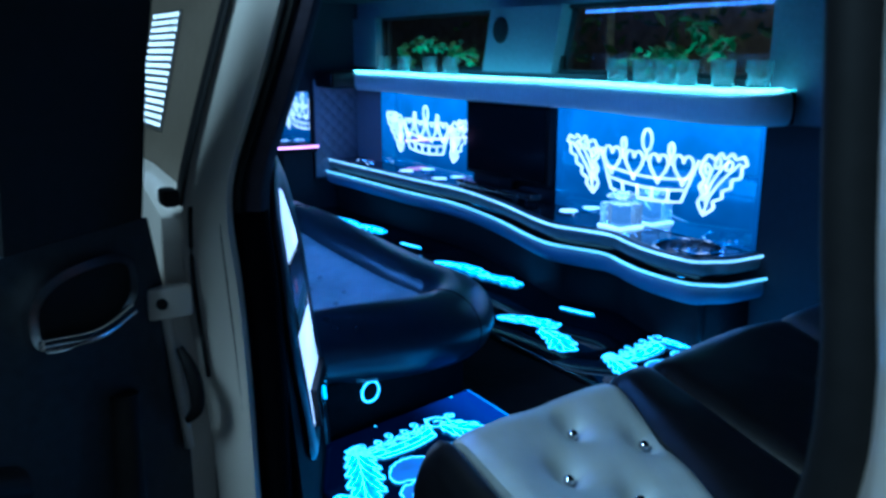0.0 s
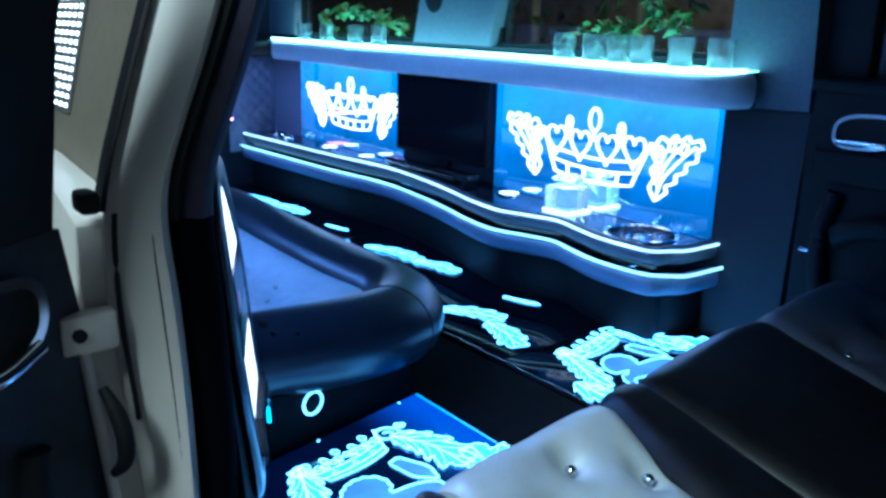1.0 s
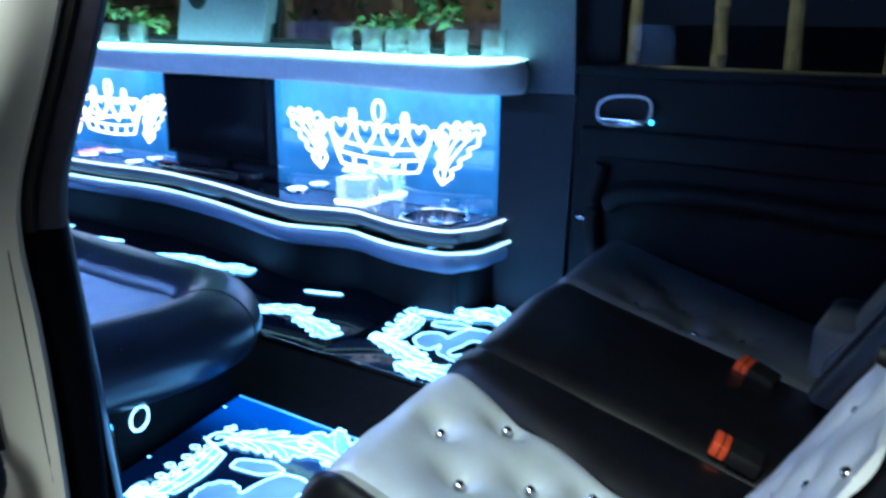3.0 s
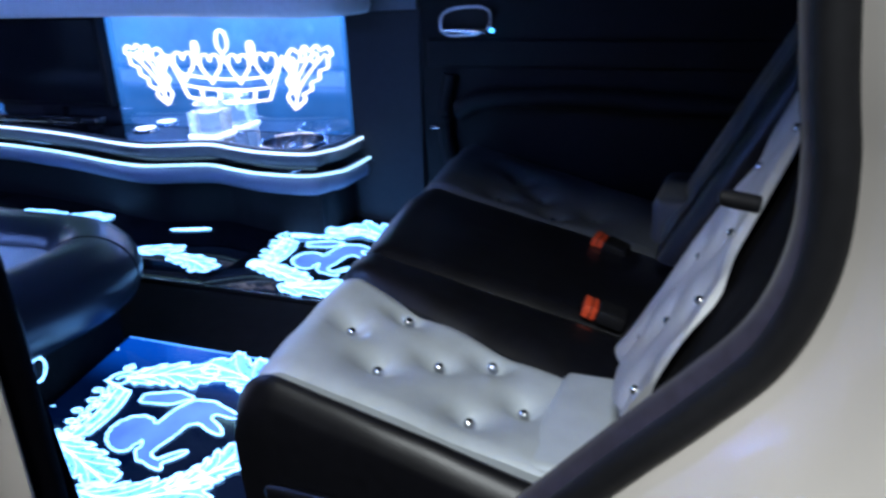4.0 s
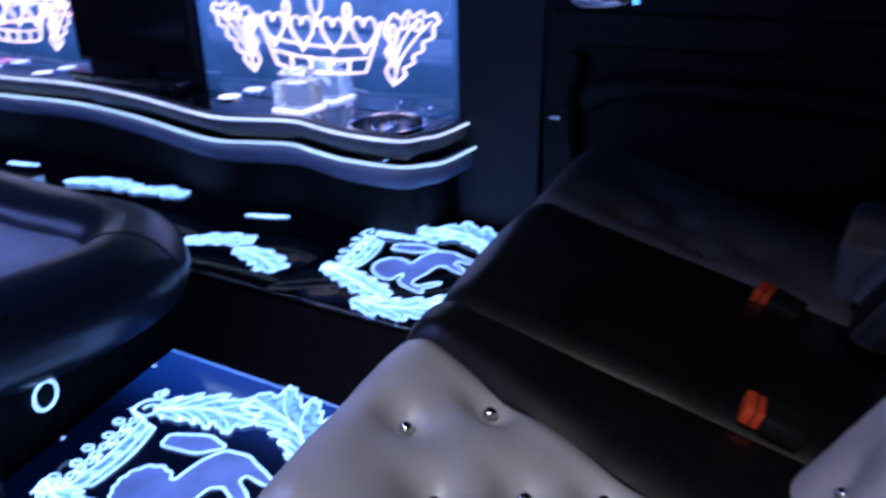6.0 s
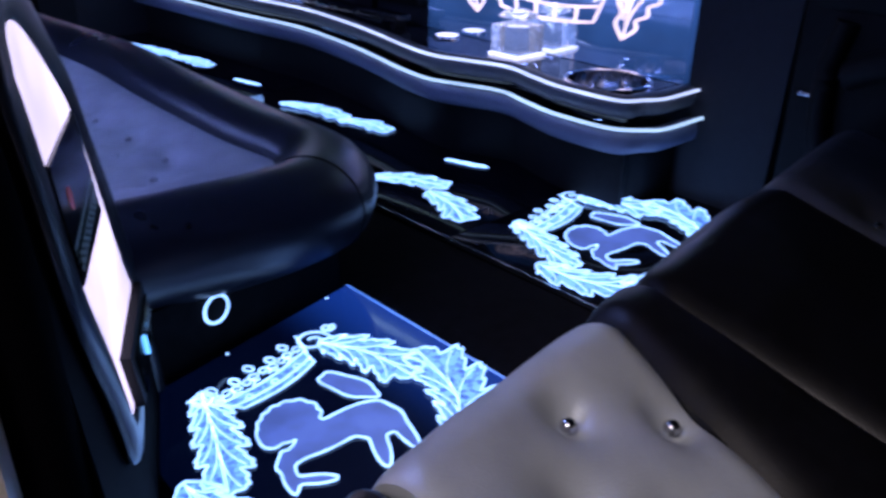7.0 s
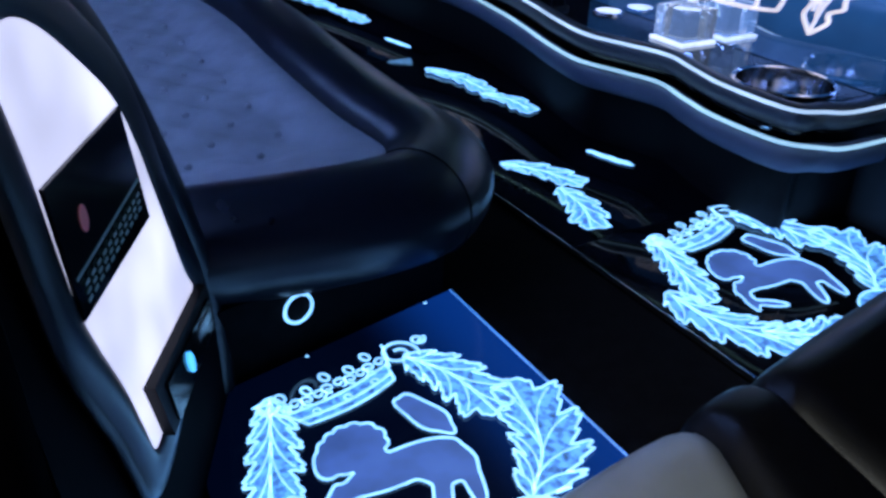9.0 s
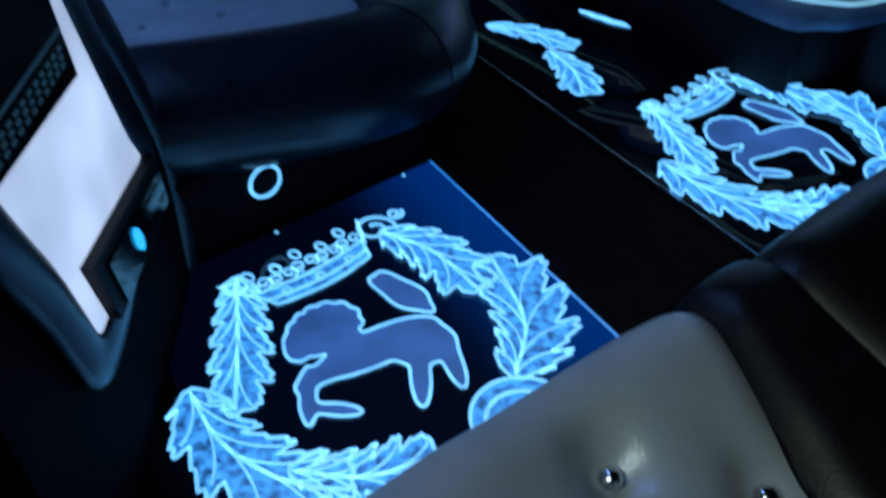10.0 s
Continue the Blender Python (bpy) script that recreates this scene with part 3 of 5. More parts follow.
# ---- mirrors with a lit crown ----
def crown_mirror(y0, y1, cy, k, label):
    m = thing("mirror_panel", label, "mirror", 2.07, (y0 + y1) / 2, 0.3, "crown mirrors behind the bar")
    m.matrix_world = Matrix()
    part("mirror_pane", boxed(2.045, 2.07, y0, y1, 0.299, 0.682), GLOWMIRROR, m)
    lift = lambda u, v, h: Vector((2.044 - h, cy - k * u, 0.5 + k * v))
    w = 0.0075
    def lines(name, rows):
        bm = bmesh.new()
        for r, closed in rows:
            ribbon(bm, r, w * (0.7 if name in ("leaf_vein", "leaf_curl") else 1), lift, 0.001, closed, 0.002)
        return part(name, bm, CROWN, m)
    L = lambda *p: [Vector(q) for q in p]
    # band of the crown, its bars and side slopes
    smile = lambda v, q: arc((0, v + 1.1), 1.1, 270 - q, 270 + q)
    lines("crown_band", [(smile(-0.112, 8.6), False), (smile(-0.072, 9.4), False), (L((-0.166, -0.1), (-0.232, 0.045)), False), (L((0.166, -0.1), (0.232, 0.045)), False)] +
          [(L((0.17 * f, -0.106), (0.178 * f, -0.066)), False) for f in (-0.62, -0.2, 0.2, 0.62)])
    lines("crown_rail", [(smile(-0.035, 10.4), False)])
    # hanging hearts between the points, posts with drops, one tall ring
    for c in (-0.168, -0.058, 0.058, 0.168):
        e = 0.05 * abs(c)
        heart = [Vector((c + 0.043 * math.sin(a) ** 3, 0.004 + e + 0.0034 * (13 * math.cos(a) - 5 * math.cos(2 * a) - 2 * math.cos(3 * a) - math.cos(4 * a)))) for a in [2 * math.pi * i / 30 for i in range(30)]]
        lines("crown_heart", [(heart, True)])
    for c in (-0.112, 0.112):
        e = 0.05 * abs(c)
        lines("crown_point", [(lozenge((c, 0.062 + e), 0.011, 0.022, 0, 14), True), (L((c, 0.01 + e), (c, 0.04 + e)), False)])
    lines("crown_ring", [(lozenge((0, 0.09), 0.022, 0.036, 0, 20), True), (L((0, 0.02), (0, 0.055)), False)])
    # an acanthus wing on either side: narrow tip below, scalloped outer edge, curls along the top
    for sg in (1, -1):
        P = lambda *q: [p.to_2d() for p in curve([(sg * x, y, 0) for x, y in q], 12 * len(q))]
        outer = P((0.262, -0.128), (0.300, -0.098), (0.298, -0.078), (0.330, -0.062), (0.332, -0.040), (0.362, -0.026), (0.366, -0.002), (0.396, 0.010), (0.400, 0.040), (0.416, 0.052), (0.405, 0.074))
        top = P((0.405, 0.074), (0.376, 0.064), (0.362, 0.078), (0.336, 0.062), (0.318, 0.076), (0.296, 0.056), (0.270, 0.066), (0.248, 0.042))
        inner = P((0.248, 0.042), (0.240, 0.014), (0.258, -0.012), (0.240, -0.036), (0.252, -0.062), (0.238, -0.092), (0.262, -0.128))
        lines("side_leaf", [(outer + top[1:] + inner[1:-1], True)])
        lines("leaf_vein", [(P((0.262, -0.122), (0.285, -0.06), (0.335, 0.0), (0.392, 0.052)), False), (P((0.268, -0.09), (0.282, -0.03), (0.318, 0.022), (0.352, 0.058)), False), (P((0.258, -0.08), (0.270, -0.02), (0.290, 0.03)), False)])
        for c, tn in (((0.262, -0.044), 20), ((0.268, 0.022), 10), ((0.308, 0.044), -20), ((0.352, 0.040), -35)):
            lines("leaf_curl", [(lozenge((sg * c[0], c[1]), 0.010, 0.017, sg * tn, 14), True)])
    return m


GLOWMIRROR = bpy.data.materials.new("mirror_with_painted_glow")
GLOWMIRROR.use_nodes = True
nt = GLOWMIRROR.node_tree
b = nt.nodes["Principled BSDF"]
b.inputs["Base Color"].default_value = (0.8, 0.84, 0.9, 1)
b.inputs["Metallic"].default_value = 1.0
b.inputs["Roughness"].default_value = 0.05
b.inputs["Emission Color"].default_value = (0.09, 0.34, 1.0, 1)
# blue reflection and bloom painted as emission; it fades downwards, a little cloudy
tc = nt.nodes.new("ShaderNodeTexCoord")
sep = nt.nodes.new("ShaderNodeSeparateXYZ")
cloud = nt.nodes.new("ShaderNodeTexNoise")
cloud.inputs["Scale"].default_value = 6.0
fade = nt.nodes.new("ShaderNodeMapRange")
fade.inputs[1].default_value, fade.inputs[2].default_value, fade.inputs[3].default_value, fade.inputs[4].default_value = 0.30, 0.68, 0.20, 0.62
soft = nt.nodes.new("ShaderNodeMapRange")
soft.inputs[1].default_value, soft.inputs[2].default_value, soft.inputs[3].default_value, soft.inputs[4].default_value = 0.3, 0.7, 0.75, 1.2
mul = nt.nodes.new("ShaderNodeMath")
mul.operation = "MULTIPLY"
nt.links.new(tc.outputs["Object"], sep.inputs[0])
nt.links.new(tc.outputs["Object"], cloud.inputs["Vector"])
nt.links.new(sep.outputs[2], fade.inputs[0])
nt.links.new(cloud.outputs["Fac"], soft.inputs[0])
nt.links.new(fade.outputs[0], mul.inputs[0])
nt.links.new(soft.outputs[0], mul.inputs[1])
nt.links.new(mul.outputs[0], b.inputs["Emission Strength"])
crown_mirror(1.43, 2.34, 1.873, 0.97, "mirror panel engraved with a glowing crown and leaves")
crown_mirror(2.92, 3.79, 3.33, 0.95, "farther mirror panel with the same glowing crown")
structure("wall_right_mirror_gap", boxed(2.05, 2.073, 2.342, 2.918, 0.299, 0.682), DARKWALL, "dark lining behind the television")
structure("wall_right_end", boxed(2.05, 2.073, 3.792, 4.1, 0.299, 0.682), QUILT, "lilac lining beside the mirror")

# ---- television between the mirrors ----
tv = thing("television", "black flat television standing on the bar", "television", 2.0, 2.63, 0.3)
tv.matrix_world = Matrix()
part("casing", boxed(2.008, 2.044, 2.346, 2.915, 0.362, 0.676, bevel=0.006), PLASTIC, tv)
part("screen", boxed(2.005, 2.0075, 2.362, 2.899, 0.378, 0.662), SCREEN, tv, "switched-off dark screen")
part("foot", boxed(1.955, 2.04, 2.46, 2.80, 0.299, 0.312, bevel=0.005), BARTOP, tv)
part("neck", boxed(2.012, 2.036, 2.58, 2.68, 0.309, 0.366, bevel=0.004), PLASTIC, tv)
player = thing("media_player", "slim black media player on the bar below the television", "media player", 1.98, 2.63, 0.299)
player.matrix_world = Matrix()
part("case", boxed(1.947, 2.0, 2.37, 2.90, 0.3135, 0.338, bevel=0.003), BARTOP, player)
for y in (2.44, 2.58, 2.71, 2.82):
    part("knob", tube(bmesh.new(), [Vector((1.946 - 0.004 * i, y, 0.325)) for i in range(3)], 0.006, 10), CHROME, player)
for y in (2.40, 2.87):
    part("foot", boxed(1.95, 1.995, y - 0.01, y + 0.01, 0.2985, 0.314), RUBBER, player)


# ---- things on the bar and the shelf ----
def tumbler(r, h):
    t = thing("drinking_glass", "clear tumbler standing on the lit shelf", "glass", group="glasses on the shelf")
    part("bowl", lathe(bmesh.new(), [(0.0, 0.0), (r * 0.86, 0.0), (r * 0.9, 0.004), (r, h), (r - 0.003, h), (r * 0.82, 0.014), (0.0, 0.013)], 28), GLASS, t)
    return t


first = tumbler(0.036, 0.078)
GLASS_AT = [(1.985, 1.405), (1.985, 1.53), (1.985, 1.665), (1.99, 1.755), (1.99, 1.85), (1.995, 1.975), (2.0, 3.03), (2.0, 3.21), (2.0, 3.45), (2.0, 3.66)]
for i, (x, y) in enumerate(GLASS_AT):
    if i == 0:
        first.matrix_world = pose(x, y, 0.7702)
    else:
        copy_thing(first, pose(x, y, 0.7702, 0, 0, 37 * i))

bucket = thing("ice_bucket", "round steel ice bucket sunk in the bar top", "ice bucket", CX, CY, 0.297)
part("rim", lathe(bmesh.new(), [(0.096, -0.003), (0.0965, 0.005), (0.101, 0.008), (0.106, 0.006), (0.108, 0.0005), (0.1, 0.0002)], 48), CHROME, bucket)
part("bowl", lathe(bmesh.new(), [(0.0965, 0.002), (0.0955, -0.03), (0.094, -0.062), (0.087, -0.073), (0.0, -0.075)], 48), CHROME, bucket)

block = thing("decanter", "square clear crystal decanter with flat stopper, lit from below", "decanter", 1.975, 1.905, 0.297)
# faint emission in the crystal stands for light coming up from the base
ice = clear("crystal", (0.95, 0.97, 1.0), 0.02, 1.5, (0.5, 0.65, 1.0), 0.12)
part("bottle", boxed(-0.05, 0.05, -0.05, 0.05, 0.009, 0.082, bevel=0.003), ice, block)
part("stopper", lathe(bmesh.new(), [(0.0, 0.081), (0.02, 0.081), (0.018, 0.096), (0.05, 0.101), (0.052, 0.106), (0.03, 0.12), (0.0, 0.123)], 24), ice, block)
part("lit_base", boxed(-0.055, 0.055, -0.055, 0.055, 0.0005, 0.008, bevel=0.002), DISC, block, "glowing square base")


def coaster(x, y, label):
    c = thing("light_coaster", label, "coaster", x, y, 0.2975, "lit coasters on the bar")
    part("lens", lathe(bmesh.new(), [(0.0, 0.006), (0.03, 0.006), (0.034, 0.004)], 28), DISC, c)
    part("rim", lathe(bmesh.new(), [(0.034, 0.0), (0.034, 0.0065), (0.04, 0.006), (0.042, 0.0)], 28), CHROME, c)


for x, y in ((1.99, 2.195), (1.995, 3.12), (1.985, 3.42)):
    coaster(x, y, "round lit coaster set on the black bar top")
bowl2 = thing("ice_bucket", "small steel bucket at the far end of the bar", "ice bucket", 1.96, 3.86, 0.298)
part("rim", lathe(bmesh.new(), [(0.066, 0.0), (0.068, 0.007), (0.076, 0.007), (0.078, 0.0)], 32), CHROME, bowl2)
part("bottom", lathe(bmesh.new(), [(0.0, 0.001), (0.066, 0.001)], 32), STEEL, bowl2)

# ---- lit floor panels ----
def floor_panel(x0, x1, y0, y1, z, label, sheet):
    p = thing("floor_panel", label, "floor panel", (x0 + x1) / 2, (y0 + y1) / 2, z, "lit glass floor panels")
    p.matrix_world = Matrix()
    part("glass_sheet", boxed(x0, x1, y0, y1, z - 0.014, z, bevel=0.002), sheet, p)
    return p


p1 = thing("floor_panel", "glass floor panel engraved with a glowing blue wreath and crown", "floor panel", group="lit glass floor panels")
part("glass_sheet", slab(bmesh.new(), [(0.60, 0.80), (1.16, 0.80), (1.16, 1.592), (0.645, 1.483)], lambda u, v, h: Vector((u, v, h)), -0.011, 0.0), SHEET, p1)
emblem(p1, 0.865, 1.275, 1.0, 0.0006)
part("lit_edge", boxed(1.1605, 1.164, 0.80, 1.592, -0.012, 0.0008), EDGE, p1, "blue glowing edge")
# screw heads reuse the glowing line material in place of a glint
for x, y in ((1.10, 1.574), (0.854, 1.522)):
    part("screw", lathe(bmesh.new(), [(0.0, 0.0022), (0.0022, 0.0018), (0.0032, 0.0)], 12, (x, y, 0)), LINE, p1)
p2 = floor_panel(1.437, 2.06, 0.96, 1.585, 0.027, "black mirror-glass floor panel with a glowing blue wreath and crown", FLOORGLASS)
part("polished_edge", boxed(1.4332, 1.4368, 0.962, 1.584, -0.006, 0.0255, bevel=0.001), MIRROR, p2, "narrow mirror edge")
emblem(p2, 1.703, 1.373, 1.0, 0.0276)
p3 = floor_panel(1.437, 2.06, 1.588, 2.86, 0.027, "black mirror-glass floor panel with glowing leaf ornaments", FLOORGLASS)
part("polished_edge", boxed(1.4332, 1.4368, 1.589, 2.858, -0.006, 0.0255, bevel=0.001), MIRROR, p3, "narrow mirror edge")
lift3 = lambda u, v, h: Vector((u, v, 0.0276 + h))
for stem, wl, wr, lb in ((((1.535, 1.985), (1.602, 1.90), (1.632, 1.795)), 0.05, 0.046, 4), (((1.575, 1.81), (1.562, 1.71), (1.512, 1.618)), 0.052, 0.05, 4), (((1.772, 1.96), (1.79, 1.90), (1.814, 1.835)), 0.013, 0.012, 3),
                         (((1.735, 2.72), (1.79, 2.58), (1.785, 2.42)), 0.045, 0.045, 4), (((1.765, 2.44), (1.815, 2.35), (1.80, 2.24)), 0.042, 0.046, 3)):
    o, v = leaf_outline(stem, wl, wr, lb)
    ornament(p3, "leaf_ornament", o, v, lift3, 0.0003 * len(p3.children) % 0.002, 0.0034, "", WREATH)
p4 = floor_panel(1.437, 2.06, 2.863, 4.11, 0.027, "farther black glass floor panel with glowing ornaments", FLOORGLASS)
for stem, wl, wr, lb in ((((1.78, 3.10), (1.79, 3.04), (1.805, 2.96)), 0.013, 0.012, 3), (((1.72, 3.95), (1.765, 3.75), (1.79, 3.58)), 0.045, 0.045, 4), (((1.78, 3.58), (1.81, 3.46), (1.80, 3.32)), 0.045, 0.045, 4), (((1.56, 3.98), (1.50, 3.75), (1.53, 3.5)), 0.045, 0.045, 5)):
    o, v = leaf_outline(stem, wl, wr, lb)
    ornament(p4, "leaf_ornament", o, v, lift3, 0, 0.0036, "", WREATH)


# ---- couch along the left side ----
def tufted(bm, x0, x1, y0, y1, height, buttons, nx=40, ny=40, depth=0.02, r=0.035, skirt=0.06):
    """A soft surface with a dimple under each button. height(x, y) gives its level."""
    V = []
    for j in range(ny + 1):
        row = []
        for i in range(nx + 1):
            x, y = x0 + (x1 - x0) * i / nx, y0 + (y1 - y0) * j / ny
            ease = min(1, max(0, (x1 - 0.09 - x) / 0.08)) * min(1, max(0, (y - y0 - 0.08) / 0.08))
            z = height(x, y) + sag(x, y, 0.003) * ease
            for bx, by in buttons:
                q = ((x - bx) ** 2 + (y - by) ** 2) / (r * r)
                if q < 16:
                    z -= ease * (depth * math.exp(-q * 0.8) + depth * 0.35 * math.exp(-q * 0.18))
            row.append(bm.verts.new((x, y, z)))
        V.append(row)
    for j in range(ny):
        for i in range(nx):
            bm.faces.new((V[j][i], V[j][i + 1], V[j + 1][i + 1], V[j + 1][i]))
    rim = V[0] + [r_[-1] for r_ in V[1:]] + V[-1][-2::-1] + [r_[0] for r_ in V[-2:0:-1]]
    low = [bm.verts.new((v.co.x, v.co.y, v.co.z - skirt)) for v in rim]
    for i in range(len(rim)):
        k = (i + 1) % len(rim)
        bm.faces.new((rim[i], low[i], low[k], rim[k]))
    return bm


def button(parent, x, y, z, r=0.009, m=CHROME, tilt=None):
    bm = lathe(bmesh.new(), [(0.0, r * 0.75), (r * 0.45, r * 0.62), (r * 0.85, r * 0.25), (r, -r * 0.1), (r * 0.9, -r * 0.6)], 14)
    if tilt:
        bmesh.ops.transform(bm, matrix=tilt, verts=bm.verts)
    bmesh.ops.translate(bm, vec=(x, y, z), verts=bm.verts)
    return part("button", bm, m, parent)


couch = thing("couch", "curved couch with dark padded roll edge and pale buttoned seat", "couch", 0.9, 2.6, 0)
couch.matrix_world = Matrix()
part("base", slab(bmesh.new(), [(0.60, 1.486), (1.155, 1.605), (1.20, 1.68), (1.20, 4.1), (0.43, 4.1), (0.43, 1.5)], lambda u, v, h: Vector((u, v, h)), -0.0105, 0.13), CARPET, couch, "black couch base")
ROLL = curve([(0.62, 1.63, 0.184), (0.84, 1.602, 0.184), (1.02, 1.592, 0.184), (1.13, 1.627, 0.184), (1.198, 1.74, 0.184), (1.19, 1.95, 0.188), (1.205, 2.35, 0.19), (1.23, 2.8, 0.192), (1.195, 3.4, 0.192), (1.175, 4.08, 0.192)], 90)
part("padded_roll", tube(bmesh.new(), ROLL, 0.106, 24, 0.095), ROLL_LEATHER, couch, "thick dark leather roll")
seam = bmesh.new()
k = 27
p, s, u = frames_along(ROLL)[k]
tube(seam, [p + s * (0.1065 * math.cos(a)) + u * (0.0955 * math.sin(a)) for a in [math.pi * 2 * j / 40 for j in range(41)]], 0.0016, 6, up=Vector((0.3, 1, 0.1)))
part("seam", seam, BLACK_LEATHER, couch)
cb = [(0.78 + 0.132 * i + (0.066 if j % 2 else 0), 1.69 + 0.066 * 1.35 * j) for j in range(2, 26) for i in range(-1, 3) if 0.63 < 0.78 + 0.132 * i + (0.066 if j % 2 else 0) < 1.05]
seat_z = lambda x, y: 0.232 + 0.03 * max(0, (0.8 - x) / 0.25)
couch_seat = part("seat", tufted(bmesh.new(), 0.60, 1.17, 1.62, 4.05, seat_z, cb, 60, 190, 0.024, 0.044, 0.09), LILAC_LEATHER, couch, "pale lilac buttoned seat")
for x, y in cb[:44]:
    button(couch_seat, x, y, seat_z(x, y) - 0.024, 0.0075, LILAC_LEATHER)
part("backrest", quilted(bmesh.new(), 1.50, 4.08, 0.26, 0.86, lambda u, v, h: Vector((0.55 - 0.12 * (v - 0.26) + h, u, v)), 0.11, 0.02, 150, 50), LILAC_LEATHER, couch, "pale quilted backrest")
part("backrest_core", slab(bmesh.new(), [(0.43, 0.15), (0.555, 0.15), (0.545, 0.26), (0.47, 0.865), (0.43, 0.865)], lambda u, v, h: Vector((u, h, v)), 1.50, 4.09), BLACK_LEATHER, couch)
ring_bm = lathe(bmesh.new(), [(0.0228, 0.0), (0.023, 0.002), (0.0253, 0.0026), (0.0275, 0.002), (0.028, 0.0)], 32)
bmesh.ops.transform(ring_bm, matrix=Matrix.Translation((0.85, 1.5365, 0.085)) @ pose(0, 0, 0, 0, 0, 12.1) @ pose(0, 0, 0, 90, 0, 0), verts=ring_bm.verts)
part("vent_ring", ring_bm, LINE, couch, "softly glowing ring on the base")

# ---- control panel on the inside of the door pillar ----
PU, PN, PO = Vector((0.4334, 0.9012, 0)), Vector((0.9012, -0.4334, 0)), Vector((0.554, 1.146, 0))
on_panel = lambda s, z, h: PO + PU * s + PN * (h - 0.008 - 0.085 * (z - 0.2)) + Vector((0, 0, z))
panel = thing("control_panel", "backlit white wall panel with touch screen in a padded black frame", "control panel", 0.58, 1.2, 0.4)
panel.matrix_world = Matrix()
shape = [p.to_2d() for p in curve([(-0.062, 0.600, 0), (-0.04, 0.642, 0), (0.005, 0.654, 0), (0.06, 0.634, 0), (0.126, 0.582, 0), (0.183, 0.526, 0), (0.213, 0.468, 0), (0.229, 0.422, 0), (0.250, 0.365, 0), (0.274, 0.300, 0), (0.298, 0.246, 0),
                                   (0.22, 0.222, 0), (0.075, 0.193, 0), (0.026, 0.205, 0), (0.012, 0.255, 0), (0.0, 0.312, 0), (-0.03, 0.395, 0), (-0.040, 0.45, 0), (-0.048, 0.53, 0), (-0.062, 0.600, 0)], 96)][:-1]
part("lit_sheet", slab(bmesh.new(), shape, on_panel, -0.012, 0.0), PANEL, panel, "glowing white sheet")
frame_bm = bmesh.new()
c0 = Vector((0.10, 0.42))
path3 = [on_panel(*(p + (p - c0).normalized() * 0.021), -0.004) for p in shape]
n_ = len(path3)
rings = []
for i in range(n_ + 1):
    a, b_, c = path3[(i - 1) % n_], path3[i % n_], path3[(i + 1) % n_]
    d = (c - a).normalized()
    s = d.cross(PN).normalized()
    rings.append([b_ + s * (0.028 * math.cos(t)) + PN * (0.009 * math.sin(t)) for t in [2 * math.pi * j / 14 for j in range(14)]])
loft(frame_bm, rings, caps=False)
part("padded_frame", frame_bm, ROLL_LEATHER, panel, "soft black leather frame")
part("backing", slab(bmesh.new(), [(-0.13, -0.01), (0.40, -0.01), (0.43, 0.15), (0.39, 0.30), (0.31, 0.45), (0.22, 0.58), (0.12, 0.67), (0.0, 0.71), (-0.13, 0.70)], on_panel, -0.045, -0.013), PAD_LEATHER, panel, "black leather wall pad")
# soft edge roll between panel and couch
part("side_pad", tube(bmesh.new(), curve([on_panel(-0.13, 0.70, -0.04), on_panel(0.0, 0.71, -0.04), on_panel(0.12, 0.66, -0.04), on_panel(0.22, 0.57, -0.04), on_panel(0.31, 0.44, -0.04), on_panel(0.38, 0.30, -0.04), on_panel(0.42, 0.16, -0.04), on_panel(0.39, 0.0, -0.04)], 40), 0.036, 14, up=PN), ROLL_LEATHER, panel, "soft black edge roll")
scr = part("touch_screen", slab(bmesh.new(), [(-0.037, 0.532), (0.175, 0.524), (0.183, 0.398), (-0.035, 0.410)], on_panel, 0.001, 0.0045), SCREEN, panel, "dark touch screen in a thin black case")
key_mesh = None
for r in range(3):
    for i in range(11):
        s0 = 0.017 * i
        if key_mesh is None:
            key = part("key", slab(bmesh.new(), [(-0.018, 0.418), (-0.008, 0.418), (-0.008, 0.4215), (-0.018, 0.4215)], on_panel, 0.0047, 0.0053), KEY, scr)
            key_mesh = key.data
        else:
            key = new("key", key_mesh)
            key.parent = scr
        key.location = PU * s0 + Vector((0, 0, 0.008 * r))
part("light_bar", slab(bmesh.new(), [(-0.028, 0.4445), (0.174, 0.4445), (0.174, 0.4475), (-0.028, 0.4475)], on_panel, 0.0047, 0.0053), KEY, scr)
part("red_mark", slab(bmesh.new(), lozenge((0.019, 0.48), 0.0095, 0.0125, 0, 18), on_panel, 0.0047, 0.0053), RED_DOT, scr, "dim red round mark")
rec = part("receiver", slab(bmesh.new(), [(0.066, 0.196), (0.292, 0.178), (0.298, 0.243), (0.047, 0.274)], on_panel, 0.001, 0.013), PLASTIC, panel, "black car radio with a blue light")
part("radio_face", slab(bmesh.new(), [(0.085, 0.201), (0.286, 0.186), (0.288, 0.228), (0.075, 0.256)], on_panel, 0.0134, 0.0165), SCREEN, rec)
part("blue_light", slab(bmesh.new(), lozenge((0.158, 0.224), 0.009, 0.016, 20, 18), on_panel, 0.0167, 0.0195), BLUE_DOT, rec, "glowing blue dial light")
part("button_row", slab(bmesh.new(), [(0.205, 0.216), (0.275, 0.209), (0.276, 0.222), (0.206, 0.230)], on_panel, 0.0167, 0.0185), STEEL, rec)

# ---- rear bench ----
bench = thing("rear_bench", "rear car bench in black leather with silver-white buttoned side seat", "car seat", 1.27, 0.5, 0)
bench.matrix_world = Matrix()


def bench_z(x, y):
    return 0.330 + 0.26 * (y - 0.767) - 0.06 * (x - 0.817)


